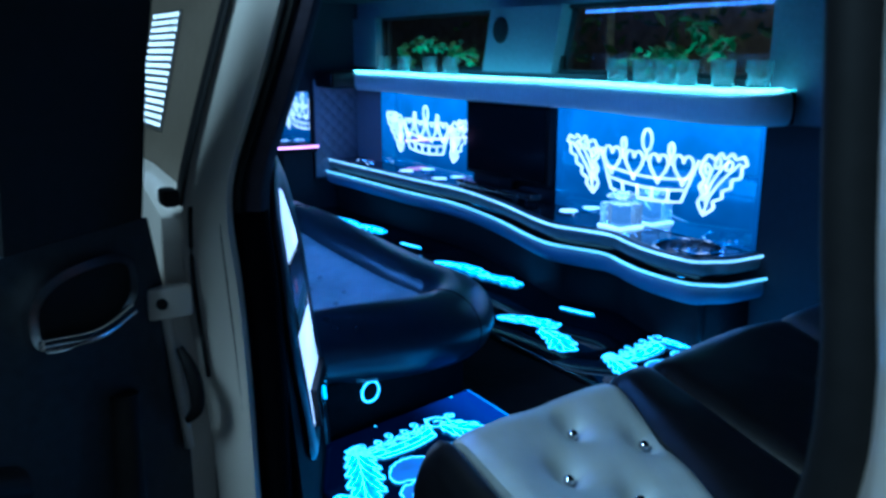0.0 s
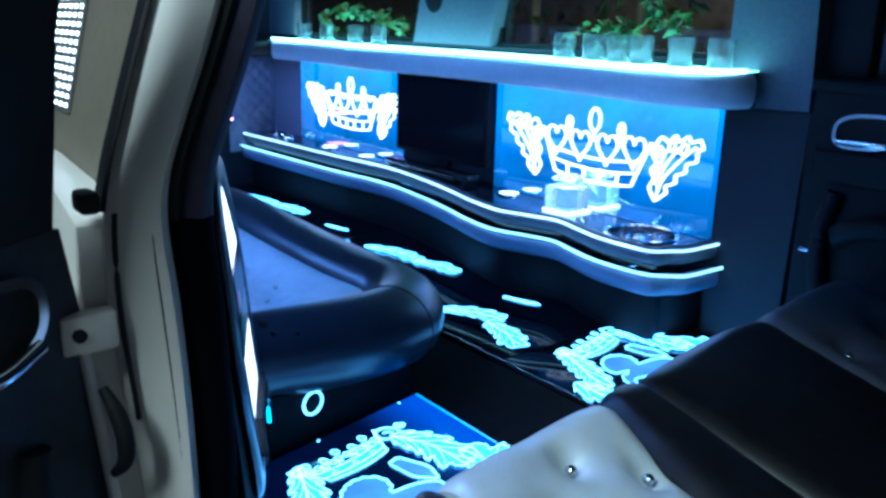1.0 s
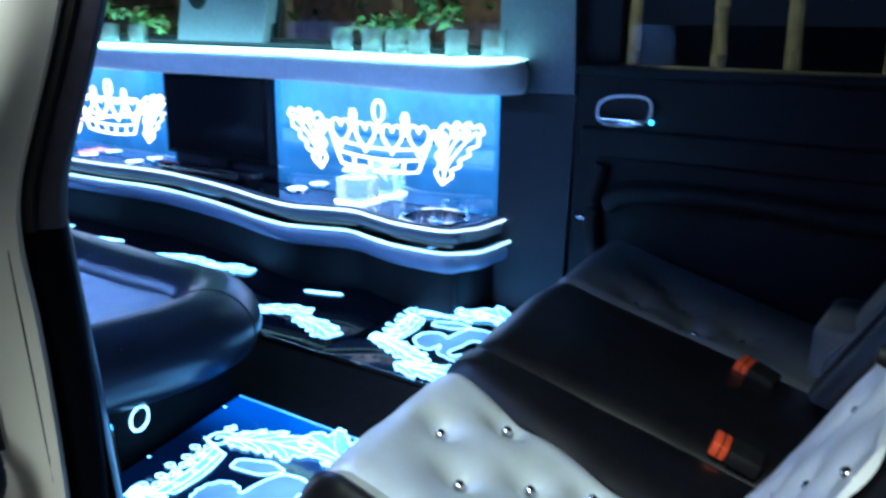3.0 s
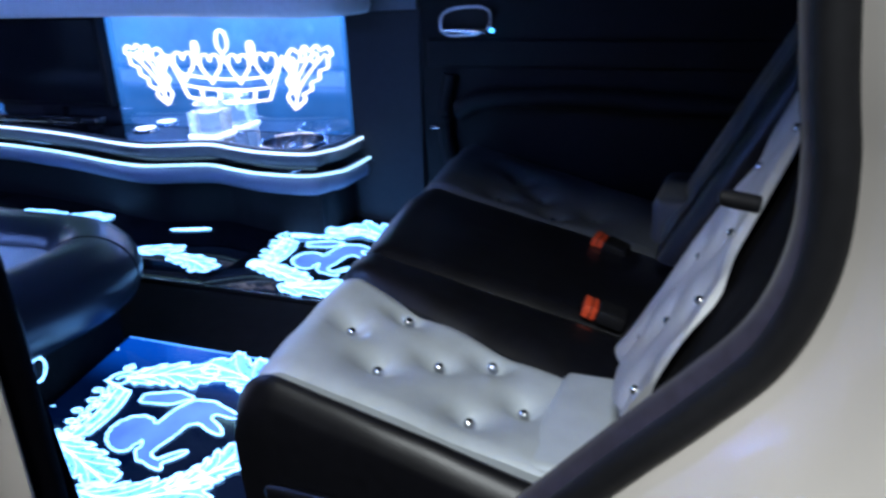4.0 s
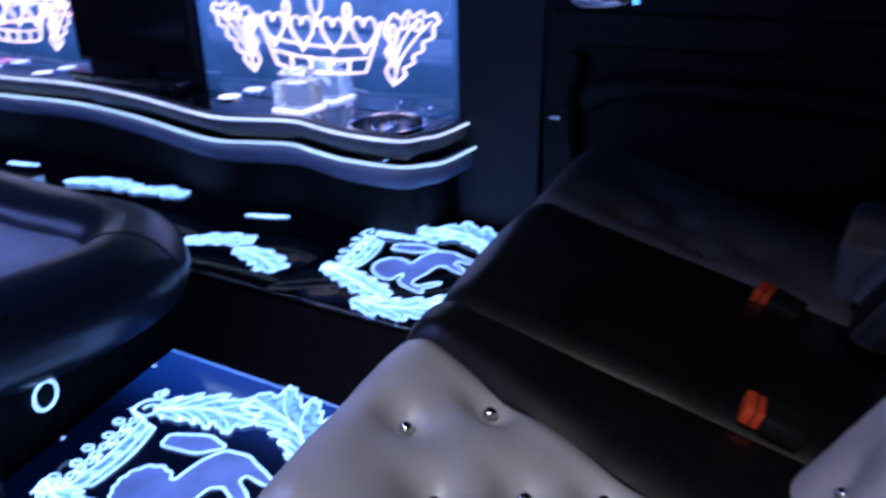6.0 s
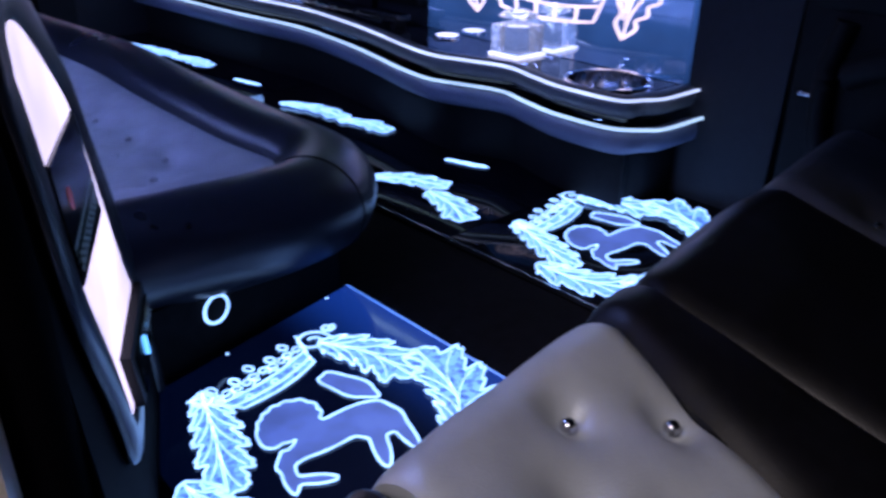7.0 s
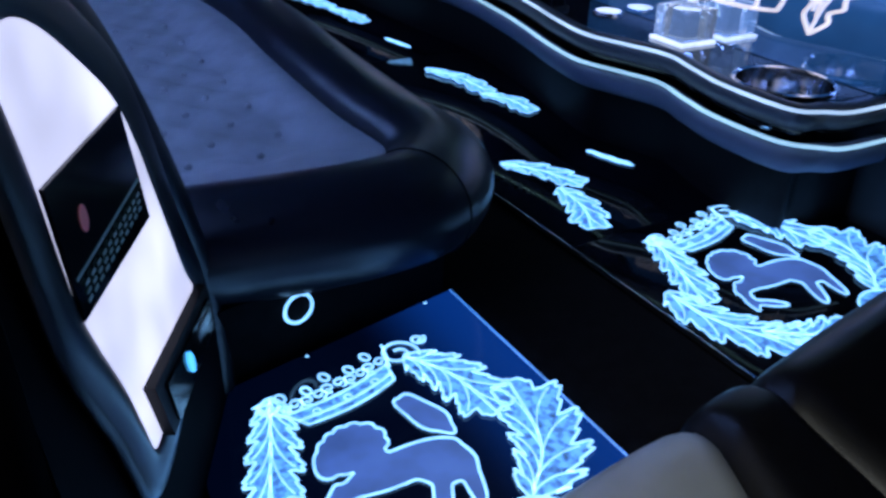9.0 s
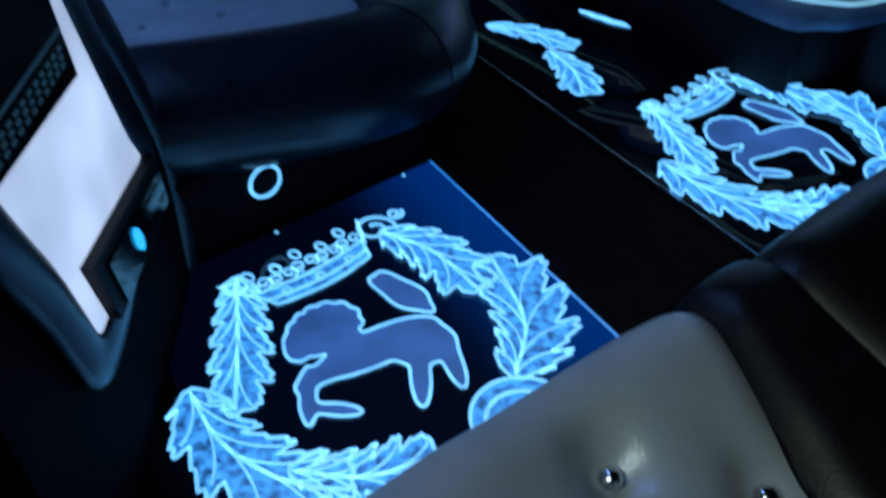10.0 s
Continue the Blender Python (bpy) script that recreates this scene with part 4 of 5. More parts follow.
def cushion(name, left, right, material, buttons=(), nx=26, label="", crown=0.012, side=0.02):
    """One cushion of the bench; left and right are (x at the front, x at the back) of its sides."""
    bm = bmesh.new()
    rows = []
    width = right[0] - left[0]
    for i in range(nx + 1):
        f = i / nx
        x = left[0] + width * f
        e = min(f, 1 - f) * width
        drop = -side * max(0, 1 - e / 0.03) ** 2 + crown * math.sin(math.pi * f)
        yf = 0.812 + 0.155 * (x - 0.62)
        prof = []
        for j in range(41):
            y = 0.325 + (yf - 0.045 - 0.325) * j / 40
            prof.append((y, bench_z(x, y) + drop))
        yt, zt = prof[-1]
        for a in range(10, 91, 10):
            prof.append((yt + 0.06 * math.sin(radians(a)), zt - 0.06 * (1 - math.cos(radians(a)))))
        yb, zb = prof[-1]
        for j in range(1, 6):
            prof.append((yb - 0.012 * j + 0.02 * math.sin(math.pi * j / 5), zb + (0.0 - zb) * j / 5))
        row = []
        for y, z in prof:
            g = min(1, max(0, (0.85 - y) / 0.5))
            lx, rx = left[0] + (left[1] - left[0]) * g, right[0] + (right[1] - right[0]) * g
            px = lx + (rx - lx) * f
            for bx, by in buttons:
                q = ((px - bx) ** 2 + (y - by) ** 2) / (0.036 ** 2)
                if q < 20:
                    z -= 0.024 * math.exp(-q * 2.4) + 0.021 * math.exp(-q * 0.34)
            row.append(Vector((px, y, z + sag(px, y, 0.0032))))
        row += [Vector((row[-1].x, row[-1].y, -0.008)), Vector((row[0].x, 0.325, -0.008))]
        rows.append(row)
    loft(bm, rows)
    ob = part(name, bm, material, bench, label)
    for bx, by in buttons:
        button(ob, bx, by, bench_z(bx, by) - 0.0265, 0.0088)
    return ob


SEAT_BUTTONS = [(0.817, 0.767), (0.913, 0.713), (0.742, 0.685), (0.816, 0.619), (0.876, 0.554), (0.710, 0.530), (0.784, 0.474)]
cushion("seat_side", (0.566, 0.566), (0.618, 0.638), BLACK_LEATHER, (), 14, "black padded end of the seat", 0.004, 0.035)
cushion("seat_left", (0.620, 0.640), (0.968, 0.884), WHITE_LEATHER, SEAT_BUTTONS, 60, "silver-white seat with chrome buttons", 0.008, 0.009)
cushion("seat_strip", (0.970, 0.886), (1.072, 1.118), BLACK_LEATHER, (), 24, "narrow black seat strip", 0.01)
cushion("seat_middle", (1.074, 1.120), (1.523, 1.55), BLACK_LEATHER, (), 26, "wide black middle seat", 0.016)
cushion("seat_right", (1.525, 1.552), (1.97, 1.97), GREY_LEATHER, [(1.63, 0.80), (1.72, 0.72), (1.62, 0.66), (1.70, 0.58), (1.80, 0.80)], 44, "grey buttoned far seat", 0.006)
part("side_panel", boxed(0.545, 0.5655, 0.30, 0.77, -0.008, 0.20, bevel=0.01, seg=3), BLACK_LEATHER, bench, "black padded side of the bench")
bm = bmesh.new()
box(bm, 0.642, 0.895, 0.335, 0.44, 0.12, 0.250, bevel=0.014, seg=3)
part("corner_pad", bm, WHITE_LEATHER, bench, "plain pale corner pad")
box_r = boxed(1.62, 1.86, 0.325, 0.43, 0.15, 0.30, bevel=0.02, seg=3)
part("corner_pad", box_r, GREY_LEATHER, bench)

back_y = lambda z: 0.350 - 0.557 * (z - 0.282)


def back_section(name, x0, x1, z0, z1, material, buttons=(), out=0.0, nx=24, nz=60, label="", deep=0.12, edge=0.035):
    rows = []
    for j in range(nz + 1):
        z = z0 + (z1 - z0) * j / nz
        row = []
        for i in range(nx + 1):
            f = i / nx
            xl, xr = (x0(z) if callable(x0) else x0), (x1(z) if callable(x1) else x1)
            x = xl + (xr - xl) * f
            e = min(f, 1 - f) * (xr - xl)
            y = back_y(z) + out - 0.86 * edge * max(0, 1 - e / edge) ** 2 + 0.008 * math.sin(math.pi * f) - 0.05 * max(0, 1 - (z1 - z) / 0.05) ** 2
            for bx, bz in buttons:
                q = ((x - bx) ** 2 + (z - bz) ** 2) / (0.036 ** 2)
                if q < 20:
                    y -= 0.018 * math.exp(-q * 0.9) + 0.008 * math.exp(-q * 0.2)
            row.append(Vector((x, y + sag(x, z, 0.0035), z)))
        row += [Vector((row[-1].x, back_y(z) + out - deep, z)), Vector((row[0].x, back_y(z) + out - deep, z))]
        rows.append(row)
    ob = part(name, loft(bmesh.new(), rows), material, bench, label)
    for bx, bz in buttons:
        button(ob, bx, back_y(bz) + out - 0.012, bz, 0.0073, CHROME, pose(0, 0, 0, -66, 0, 0))
    return ob


BACK_BUTTONS = [(0.936, 0.63), (1.02, 0.553), (0.835, 0.514), (0.96, 0.428), (0.824, 0.386), (0.947, 0.292), (0.69, 0.353), (0.71, 0.473)]
outer_side = lambda z: float(np.interp(z, [0.235, 0.25, 0.29, 0.32, 0.39, 0.45, 0.51, 0.57, 0.62, 0.705, 0.82], [0.97, 0.92, 0.77, 0.675, 0.655, 0.662, 0.70, 0.77, 0.84, 0.945, 1.03]))
inner_side = lambda z: float(np.interp(z, [0.23, 0.30, 0.42, 0.55, 0.7, 0.82], [1.055, 1.068, 1.068, 1.07, 1.12, 1.16]))
back_section("backrest_left", outer_side, inner_side, 0.235, 0.80, LILAC_LEATHER, BACK_BUTTONS, 0.004, 60, 110, "pale lilac buttoned backrest strip", 0.016, 0.011)
back_section("backrest_side", 0.56, 1.0, 0.22, 0.79, CARPET, (), -0.036, label="black side bolster")
back_section("backrest_middle", 1.02, 1.30, 0.24, 0.82, BLACK_LEATHER, (), -0.042, label="black middle backrest")
back_section("armrest", 1.302, 1.50, 0.27, 0.70, BLACK_LEATHER, (), 0.012, label="folded-up black armrest")
back_section("backrest_top", 1.302, 1.50, 0.702, 0.82, BLACK_LEATHER, (), -0.012)
back_section("backrest_right", 1.503, 1.93, 0.24, 0.86, GREY_LEATHER, [(1.62, 0.5), (1.7, 0.4), (1.62, 0.33), (1.7, 0.6)], 0.02, 40, 80, "grey buttoned far backrest")
guide = part("belt_guide", tube(bmesh.new(), [Vector((0.569 + 0.002 * i, 0.212 - 0.009 * i, 0.645 - 0.002 * i)) for i in range(5)], 0.0085, 14, taper=lambda f: 0.75 + 0.25 * min(1, 6 * f)), PLASTIC, bench, "black seat-belt guide knob")


def buckle(x, y, z, turn):
    b = thing("seat_belt_buckle", "seat-belt buckle with red release button", "buckle", x, y, z, "seat-belt buckles on the bench")
    b.rotation_euler = (radians(20), 0, radians(turn))
    part("case", boxed(-0.027, 0.027, -0.05, 0.002, -0.015, 0.012, bevel=0.005), PLASTIC, b)
    part("release_button", boxed(-0.023, 0.023, 0.0025, 0.028, -0.014, 0.0105, bevel=0.003), RED, b, "red push button")
    part("button_groove", boxed(-0.0232, 0.0232, 0.013, 0.0155, -0.0138, 0.0112), RUBBER, b)


buckle(1.125, 0.44, 0.245, 8)
buckle(1.47, 0.50, 0.24, -5)


# ---- the limousine itself: white body, closed far door, open near door ----
body = thing("limousine", "white stretch limousine with one rear door wide open", "car", 0.4, 0.5, 0)
body.matrix_world = Matrix()
# ---- right rear door, closed ----
rd = part("far_door", boxed(2.03, 2.12, -0.02, 1.168, -0.01, 0.742, bevel=0.012, seg=3), PLASTIC, body, "closed door with dark plastic inner panel")
part("ledge", boxed(2.008, 2.10, -0.02, 1.165, 0.735, 0.765, bevel=0.010, seg=3), PLASTIC, rd)
part("upper_pad", boxed(2.014, 2.035, 0.0, 1.14, 0.52, 0.60, bevel=0.010, seg=3), PLASTIC, rd)
bm = tube(bmesh.new(), curve([(2.0, 1.04, 0.40), (1.985, 0.95, 0.44), (1.985, 0.7, 0.45), (1.985, 0.4, 0.44), (2.0, 0.2, 0.43)], 30), 0.03, 12, 0.03)
part("armrest", bm, PLASTIC, rd, "black padded armrest")
bm = bmesh.new()
cy, cz = 1.02, 0.648
ovl = [Vector((cy + 0.075 * math.copysign(abs(math.cos(a)) ** 0.7, math.cos(a)) , cz + 0.038 * math.copysign(abs(math.sin(a)) ** 0.7, math.sin(a)) - 0.1 * 0.075 * (math.cos(a)))) for a in [2 * math.pi * i / 40 for i in range(40)]]
ribbon(bm, ovl, 0.009, lambda u, v, h: Vector((2.03 - h, u, v)), 0.0, True, 0.012)
part("handle_surround", bm, CHROME, rd, "chrome handle surround")
part("handle", boxed(2.006, 2.022, 0.955, 1.085, 0.612, 0.63, bevel=0.006), CHROME, rd, "chrome inner handle")
part("handle_recess", slab(bmesh.new(), ovl, lambda u, v, h: Vector((2.0285 - h, u, v)), 0, 0.001), RUBBER, rd)
part("lock_pin", boxed(2.004, 2.01, 0.932, 0.944, 0.618, 0.63, bevel=0.002), BLUE_DOT, rd, "small blue lock light")
part("door_light", boxed(2.024, 2.0295, 1.12, 1.145, 0.338, 0.346, bevel=0.001), CHROME, rd)
pocket = tube(bmesh.new(), curve([(2.02, 1.07, 0.5), (2.015, 1.09, 0.38), (2.015, 1.06, 0.22), (2.015, 0.9, 0.12), (2.015, 0.5, 0.1)], 30), 0.022, 10)
part("pocket_rim", pocket, PLASTIC, rd)
part("window_frame", boxed(2.07, 2.12, 1.06, 1.168, 0.765, 1.04, bevel=0.006), RUBBER, rd)
part("window_frame", boxed(2.07, 2.12, -0.02, 0.1, 0.765, 1.04, bevel=0.006), RUBBER, rd)
pane = part("window_pane", boxed(2.098, 2.102, 0.1, 1.06, 0.75, 1.04), TINTED, rd, "tinted window pane")
pane.visible_shadow = False

# ---- white car body round the open door ----
PIL = [(0.385, 0.028, -0.3), (0.380, 0.028, 0.22), (0.370, 0.034, 0.42), (0.362, 0.036, 0.54), (0.3585, 0.031, 0.64), (0.367, 0.029, 0.70), (0.388, 0.031, 0.765), (0.424, 0.034, 0.868), (0.50, 0.034, 1.10)]
pil = curve(PIL, 48)  # x of the middle, half width, height


def pillar_run(x0, x1, y0, y1, z0=-1, z1=2, r=0.012, slant=0.0):
    rings = []
    for p in pil:
        if z0 <= p.z <= z1:
            a0, a1 = (p.x - p.y * x0[0] + x0[1], p.x + p.y * x1[0] + x1[1])
            prof = [(a0 + r, y0 + slant), (a0, y0 + slant + r), (a0, y1), (a1, y1), (a1, y0 + r), (a1 - r, y0), ((a0 + a1) / 2, y0 + slant * 0.45 - 0.003)]
            rings.append([Vector((a, b, p.z)) for a, b in prof])
    return loft(bmesh.new(), rings)


part("door_pillar", pillar_run((1, 0), (1, 0), 1.015, 1.068, slant=0.035), PAINT, body, "white door pillar")
# fine black line drawn in place of the pillar crease's soft shading
part("pillar_crease_shade", tube(bmesh.new(), [Vector((p.x + p.y * 0.35, 1.022, p.z)) for p in pil if p.z < 0.64], 0.0014, 8), RUBBER, body)
# thin black tube laid in for the shade of the recess by the hinges
part("pillar_gap_shade", tube(bmesh.new(), [Vector((p.x - p.y * 0.82, 1.043, p.z)) for p in pil if 0.38 < p.z < 0.66], 0.0035, 8), RUBBER, body, "dark strip for the shade in the gap beside the hinges")
part("pillar_seal", pillar_run((1, -0.006), (-1, -0.0005), 1.053, 1.085, 0.655, r=0.004), RUBBER, body, "black rubber seal")
part("pillar_inner_seal", pillar_run((-1, 0.0005), (1, 0.018), 1.022, 1.105, 0.64, r=0.005), RUBBER, body, "black inner door seal")
part("pillar_trim", pillar_run((-1, 0.0185), (1, 0.056), 1.017, 1.105, 0.645), TRIM, body, "dark inner pillar trim")
part("pillar_lower_trim", pillar_run((-1, 0.0005), (1, 0.06), 1.03, 1.105, -1, 0.66), PAD_LEATHER, body, "dark lower pillar trim")
ARCH = curve([(0.0, 0.185, 1.10), (0.0, 0.16, 0.80), (0.0, 0.149, 0.706), (0.0, 0.152, 0.63), (0.0, 0.177, 0.56), (0.0, 0.228, 0.497), (0.0, 0.297, 0.422), (0.0, 0.37, 0.34), (0.0, 0.46, 0.24), (0.0, 0.58, 0.11), (0.0, 0.75, 0.015), (0.0, 0.96, -0.01)], 80)


def arch_run(profile, n0=0, n1=80):
    """Sweep (x, outward) pairs along the rim of the doorway."""
    rings = []
    for i in range(n0, n1):
        a, b = ARCH[max(i - 1, 0)], ARCH[min(i + 1, 79)]
        d = (b - a).normalized()
        out = Vector((0, d.z, -d.y))
        rings.append([ARCH[i] + out * o + Vector((x, 0, 0)) for x, o in profile])
    return loft(bmesh.new(), rings)


rnd = lambda cx, co, r, n=12: [(cx + r * math.cos(2 * math.pi * j / n), co + r * math.sin(2 * math.pi * j / n)) for j in range(n)]
part("rear_jamb", arch_run([(0.464, 0.04), (0.432, 0.058), (0.402, 0.076), (0.374, 0.095), (0.354, 0.116), (0.34, 0.15), (0.326, 0.19), (0.316, 0.24), (0.30, 0.9), (0.36, 0.9), (0.39, 0.2), (0.464, 0.08)], 0, 64), PAINT, body, "white painted door jamb")
part("sill", arch_run([(0.464, 0.04), (0.40, 0.05), (0.36, 0.08), (0.34, 0.28), (0.40, 0.28), (0.464, 0.08)], 64, 80), PLASTIC, body, "black sill cover")
part("door_seal", arch_run(rnd(0.458, 0.028, 0.017)), RUBBER, body, "black rubber door seal")
part("inner_trim", arch_run([(0.50, 0.002), (0.484, 0.006), (0.474, 0.016), (0.474, 0.035), (0.62, 0.08), (0.62, 0.04), (0.54, 0.014)]), TRIM, body, "dark violet inner trim")
part("roof_rail", boxed(0.42, 0.56, -0.3, 1.08, 1.09, 1.2, bevel=0.02), PAINT, body)
part("roof", boxed(0.40, 2.15, -0.34, 6.5, 1.165, 1.215, bevel=0.02, seg=3), PAINT, body, "white roof")
part("far_flank", boxed(2.145, 2.18, -0.34, 6.5, -0.2, 0.74, bevel=0.012), PAINT, body)
part("tail", boxed(0.42, 2.14, -0.39, -0.33, -0.2, 1.16, bevel=0.015), PAINT, body)
part("flank", slab(bmesh.new(), [(1.072, -0.2), (6.5, -0.2), (6.5, 0.686), (1.34, 0.686), (1.18, 0.672), (1.072, 0.640)], lambda u, v, h: Vector((h, u, v)), 0.30, 0.352), PAINT, body, "white outer side of the car")
# opaque brown: the dim light on the upper side is put into its colour
part("flank_upper", slab(bmesh.new(), [(0.3395, 0.62), (0.361, 0.62), (0.48, 1.1), (0.458, 1.1)], lambda u, v, h: Vector((u, h, v)), 1.067, 6.5), mat("brown_shaded_flank", (0.16, 0.135, 0.105), 0.45, grain=0.12), body, "upper car side, brown in place of its shade")
# lock striker: plate, wire loop and bolt on the jamb
def on_jamb(a, b, h):
    return Vector((0.3643, 0.1392, 0.4353)) + Vector((0, 0.68, -0.735)) * a + Vector((-0.79, -0.42, -0.39)) * b + Vector((-0.61, 0.583, 0.536)) * h


plate = part("striker_plate", slab(bmesh.new(), lozenge((-0.012, 0.0), 0.034, 0.02, 10, 28), on_jamb, -0.004, 0.004), mat("dull_zinc", (0.34, 0.33, 0.31), 0.45, 0.4, grain=0.2), body, "dull steel lock striker plate")
part("striker_loop", tube(bmesh.new(), curve([on_jamb(0.01, -0.012, 0.0), on_jamb(0.018, -0.014, 0.018), on_jamb(0.045, -0.012, 0.026), on_jamb(0.052, 0.0, 0.027), on_jamb(0.045, 0.012, 0.026), on_jamb(0.018, 0.014, 0.018), on_jamb(0.01, 0.012, 0.0)], 40), 0.0045, 10), CHROME, plate, "chrome wire loop")
part("striker_bolt", slab(bmesh.new(), lozenge((-0.022, 0.0), 0.006, 0.006, 0, 12), on_jamb, 0.004, 0.009), STEEL, plate)
part("striker_link", tube(bmesh.new(), [on_jamb(0.014 - 0.005 * i, 0.014 - 0.009 * i, 0.01) for i in range(4)], 0.0045, 8), CHROME, plate)
hinge = part("hinge", boxed(0.262, 0.325, 1.025, 1.055, 0.503, 0.55, bevel=0.006), PAINT, body, "white door hinge")
part("hinge_bolt", tube(bmesh.new(), [Vector((0.281, 1.0245 - 0.002 * i, 0.528)) for i in range(3)], 0.008, 12, up=Vector((1, 0, 0))), RUBBER, hinge)
part("hinge_rod", tube(bmesh.new(), [Vector((0.288 + 0.003 * i, 1.045, 0.505 - 0.03 * i)) for i in range(8)], 0.007, 10), PAINT, hinge)
part("check_boot", tube(bmesh.new(), curve([(0.300, 1.025, 0.46), (0.309, 1.012, 0.435), (0.316, 1.008, 0.40), (0.316, 1.015, 0.365), (0.306, 1.03, 0.345)], 18), 0.011, 12, taper=lambda f: 0.5 + 0.5 * math.sin(math.pi * f)), RUBBER, body, "black rubber boot of the door check")
part("hinge_cover", boxed(0.297, 0.32, 1.035, 1.075, 0.660, 0.685, bevel=0.006), RUBBER, body)

# glowing dots added in place of lights reflected in the side of the car
matrix = thing("reflected_dots_panel", "white dots standing for lights reflected in the car side", "light panel", 0.328, 1.12, 0.85)
matrix.matrix_world = Matrix()
lean_x = lambda z: 0.335 + 0.247 * (z - 0.602)
part("board", slab(bmesh.new(), [(lean_x(0.74) - 0.004, 0.74), (lean_x(0.74) - 0.001, 0.74), (lean_x(0.94) - 0.001, 0.94), (lean_x(0.94) - 0.004, 0.94)], lambda u, v, h: Vector((u, h, v)), 1.33, 1.52), mat("grey_dot_board", (0.09, 0.085, 0.08), 0.6, grain=0.2), matrix)
glint_dot_mesh = None
for i in range(7):
    for j in range(16):
        if glint_dot_mesh is None:
            glint_dot = part("glint_dot", lathe(bmesh.new(), [(0.0, 0.003), (0.0025, 0.0022), (0.0034, 0.0)], 10), REFLECTED_DOT, matrix)
            glint_dot_mesh = glint_dot.data
        else:
            glint_dot = new("glint_dot", glint_dot_mesh)
            glint_dot.parent = matrix
        z = 0.750 + 0.0122 * j
        glint_dot.matrix_world = pose(lean_x(z) - 0.0042, 1.345 + 0.0272 * i, z, 0, -76, 0)

# ---- open left rear door ----
DE, DN, DO = Vector((-0.848, -0.530, 0)), Vector((0.530, -0.848, 0)), Vector((0.280, 1.04, 0))
on_door = lambda a, z, h: DO + DE * a + DN * h + Vector((0, 0, z))
ld = part("open_door", slab(bmesh.new(), [(-0.045, -0.2), (0.9, -0.2), (1.02, 0.1), (1.04, 0.57), (0.0, 0.60), (-0.018, 0.53), (-0.045, 0.3)], on_door, -0.12, -0.012), PAINT, body, "wide open white door")
part("door_card", slab(bmesh.new(), [(-0.04, -0.19), (0.89, -0.19), (1.01, 0.11), (1.035, 0.61), (0.008, 0.65), (-0.014, 0.53), (-0.04, 0.3)], on_door, -0.0115, 0.0), DOORCARD, ld, "dark inner panel")
hl = [Vector((0.13 + 0.078 * math.copysign(abs(math.cos(a)) ** 0.75, math.cos(a)), 0.565 + 0.045 * math.copysign(abs(math.sin(a)) ** 0.75, math.sin(a)) - 0.012 * math.cos(a))) for a in [2 * math.pi * i / 40 for i in range(40)]]
bm = bmesh.new()
ribbon(bm, hl, 0.012, on_door, 0.0, True, 0.014)
part("handle_surround", bm, CHROME, ld, "chrome handle surround")
part("handle_recess", slab(bmesh.new(), hl, on_door, 0.001, 0.002), RUBBER, ld)
part("handle", tube(bmesh.new(), curve([on_door(0.06, 0.535, 0.012), on_door(0.125, 0.522, 0.02), on_door(0.2, 0.528, 0.012)], 16), 0.009, 10), CHROME, ld, "chrome handle bar")
part("armrest", tube(bmesh.new(), curve([on_door(0.25, 0.36, 0.0), on_door(0.38, 0.40, 0.015), on_door(0.65, 0.41, 0.015), on_door(0.8, 0.38, -0.005)], 24), 0.03, 12), BLACK_LEATHER, ld, "black armrest")
part("lower_pocket", tube(bmesh.new(), curve([on_door(0.08, 0.42, 0.005), on_door(0.1, 0.2, 0.012), on_door(0.2, 0.05, 0.012), on_door(0.8, 0.05, 0.01)], 24), 0.02, 10), PLASTIC, ld)
on_frame = lambda a, z, h: on_door(a, z, h + 0.25 * max(0, z - 0.63))
part("window_frame", slab(bmesh.new(), [(0.012, 0.60), (0.22, 0.59), (0.27, 1.08), (0.035, 1.10), (0.03, 0.85)], on_frame, -0.04, -0.012), RUBBER, ld)
part("window_frame", slab(bmesh.new(), [(0.95, 0.6), (1.04, 0.6), (0.86, 1.1), (0.79, 1.1)], on_frame, -0.04, -0.012), RUBBER, ld)
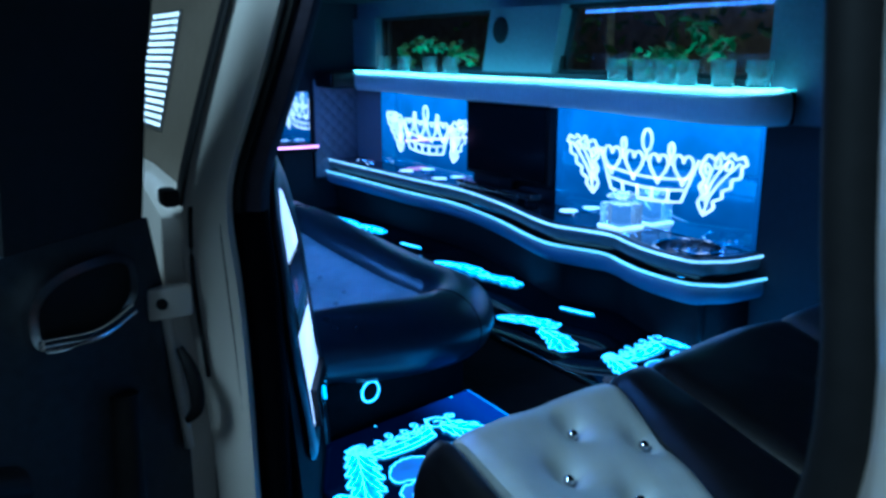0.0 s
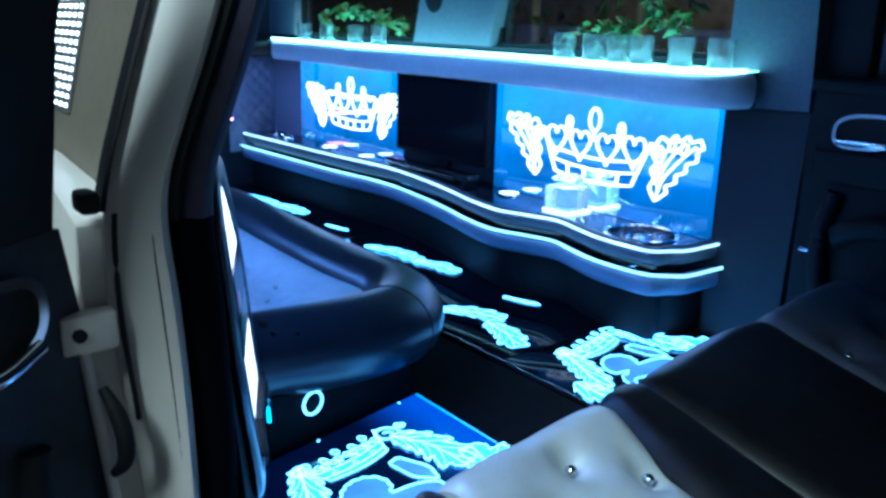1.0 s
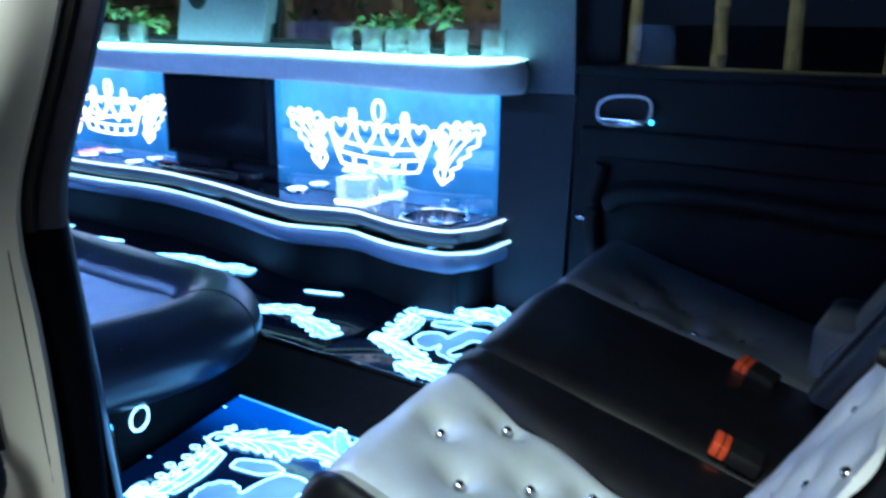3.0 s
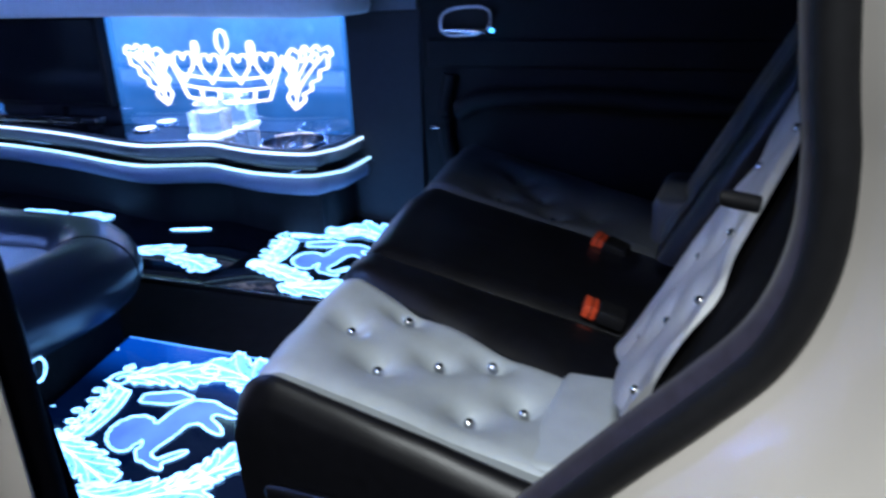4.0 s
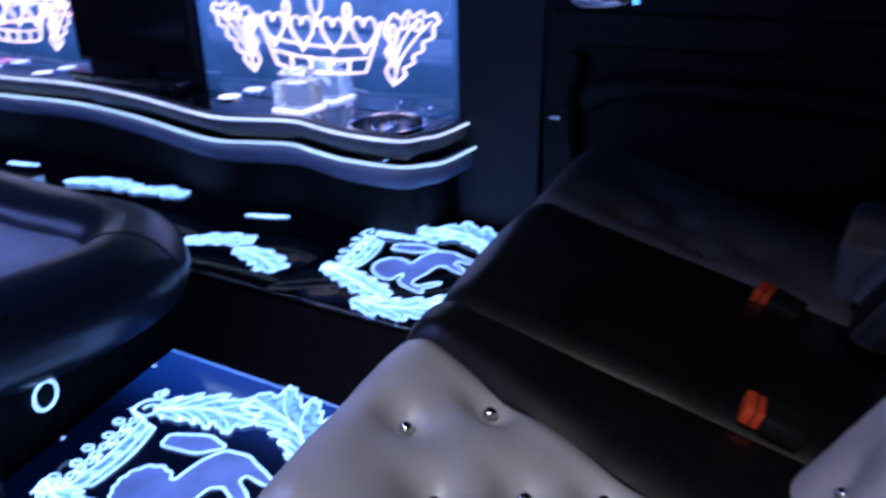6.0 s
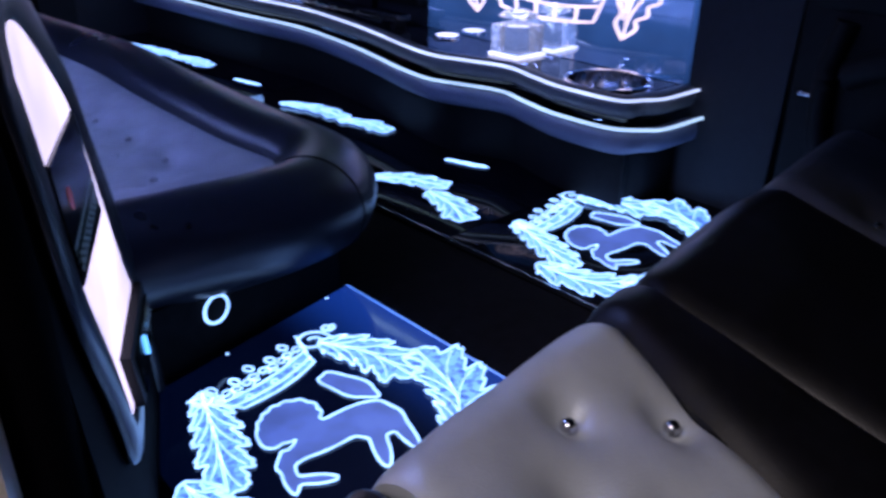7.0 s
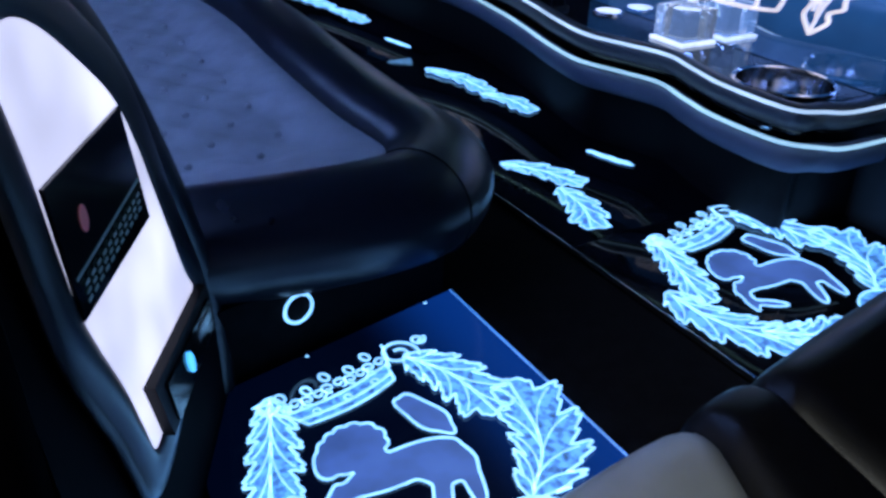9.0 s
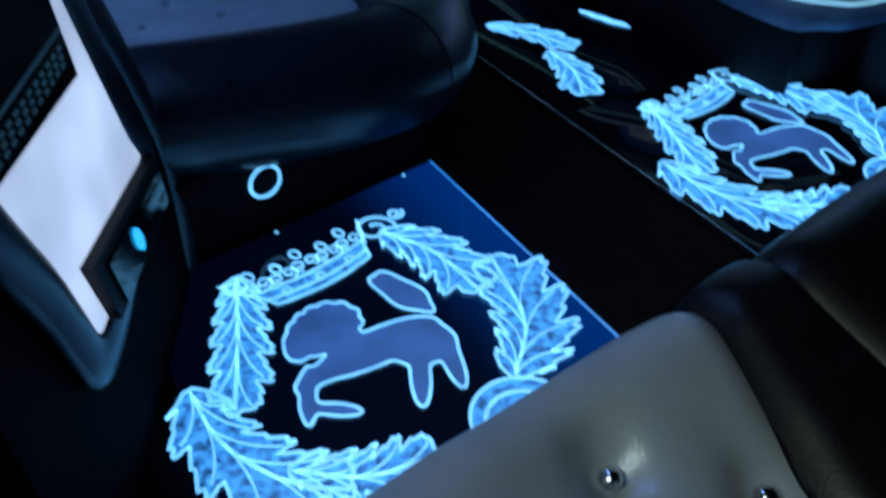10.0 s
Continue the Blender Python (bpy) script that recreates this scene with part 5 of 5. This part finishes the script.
part("window_frame", slab(bmesh.new(), [(0.12, 1.10), (0.86, 1.10), (0.84, 1.15), (0.13, 1.15)], on_frame, -0.04, -0.012), RUBBER, ld)
pane = part("window_pane", slab(bmesh.new(), [(0.21, 0.62), (0.98, 0.6), (0.82, 1.11), (0.26, 1.11)], on_frame, -0.03, -0.026), TINTED, ld, "dark tinted pane")
pane.visible_shadow = False

# ---- outside, seen through the glass ----
structure("backdrop_wall", boxed(5.0, 5.3, 3.0, 10, -0.46, 3.2), STONE, "rough brown stone wall across the yard")
structure("backdrop_house", boxed(-9, -0.2, 9, 9.4, -0.46, 5), PLASTER, "beige house wall at night")


def young_tree(x, y, h, seed, low):
    rng = random.Random(seed)
    t = thing("young_tree", "slim pale tree trunk with small leaves outside the car", "tree", x, y, -0.46, "trees along the yard")
    lean = rng.uniform(-0.1, 0.1)
    part("trunk", tube(bmesh.new(), [Vector((lean * f + 0.03 * math.sin(5 * f + seed), 0.05 * math.sin(3 * f), h * f)) for f in [i / 14 for i in range(15)]], 0.05, 9, taper=lambda f: 1 - 0.7 * f), BARK, t)
    bm = bmesh.new()
    for i in range(220):
        c = Vector((rng.gauss(lean, 0.32), rng.gauss(0, 0.32), h * rng.uniform(low, 1.08)))
        m = Matrix.Translation(c) @ Euler((rng.uniform(0, 6), rng.uniform(0, 6), rng.uniform(0, 6))).to_matrix().to_4x4()
        k = rng.uniform(0.03, 0.06)
        vs = [bm.verts.new(m @ Vector(q)) for q in ((0, -k, 0), (k * 0.5, 0, 0.01), (0, k * 1.2, 0), (-k * 0.5, 0, 0.01))]
        bm.faces.new(vs)
    part("crown", bm, LEAF, t, "", False)


for i, (x, y, low) in enumerate(((3.6, 0.55, 0.8), (3.8, 0.95, 0.8), (3.7, 1.25, 0.8), (3.9, 1.7, 0.8), (4.0, 2.1, 0.8), (3.5, 2.9, 0.5), (3.7, 3.9, 0.45), (4.0, 5.2, 0.45))):
    young_tree(x, y, 2.4 + 0.2 * (i % 3), i, low)
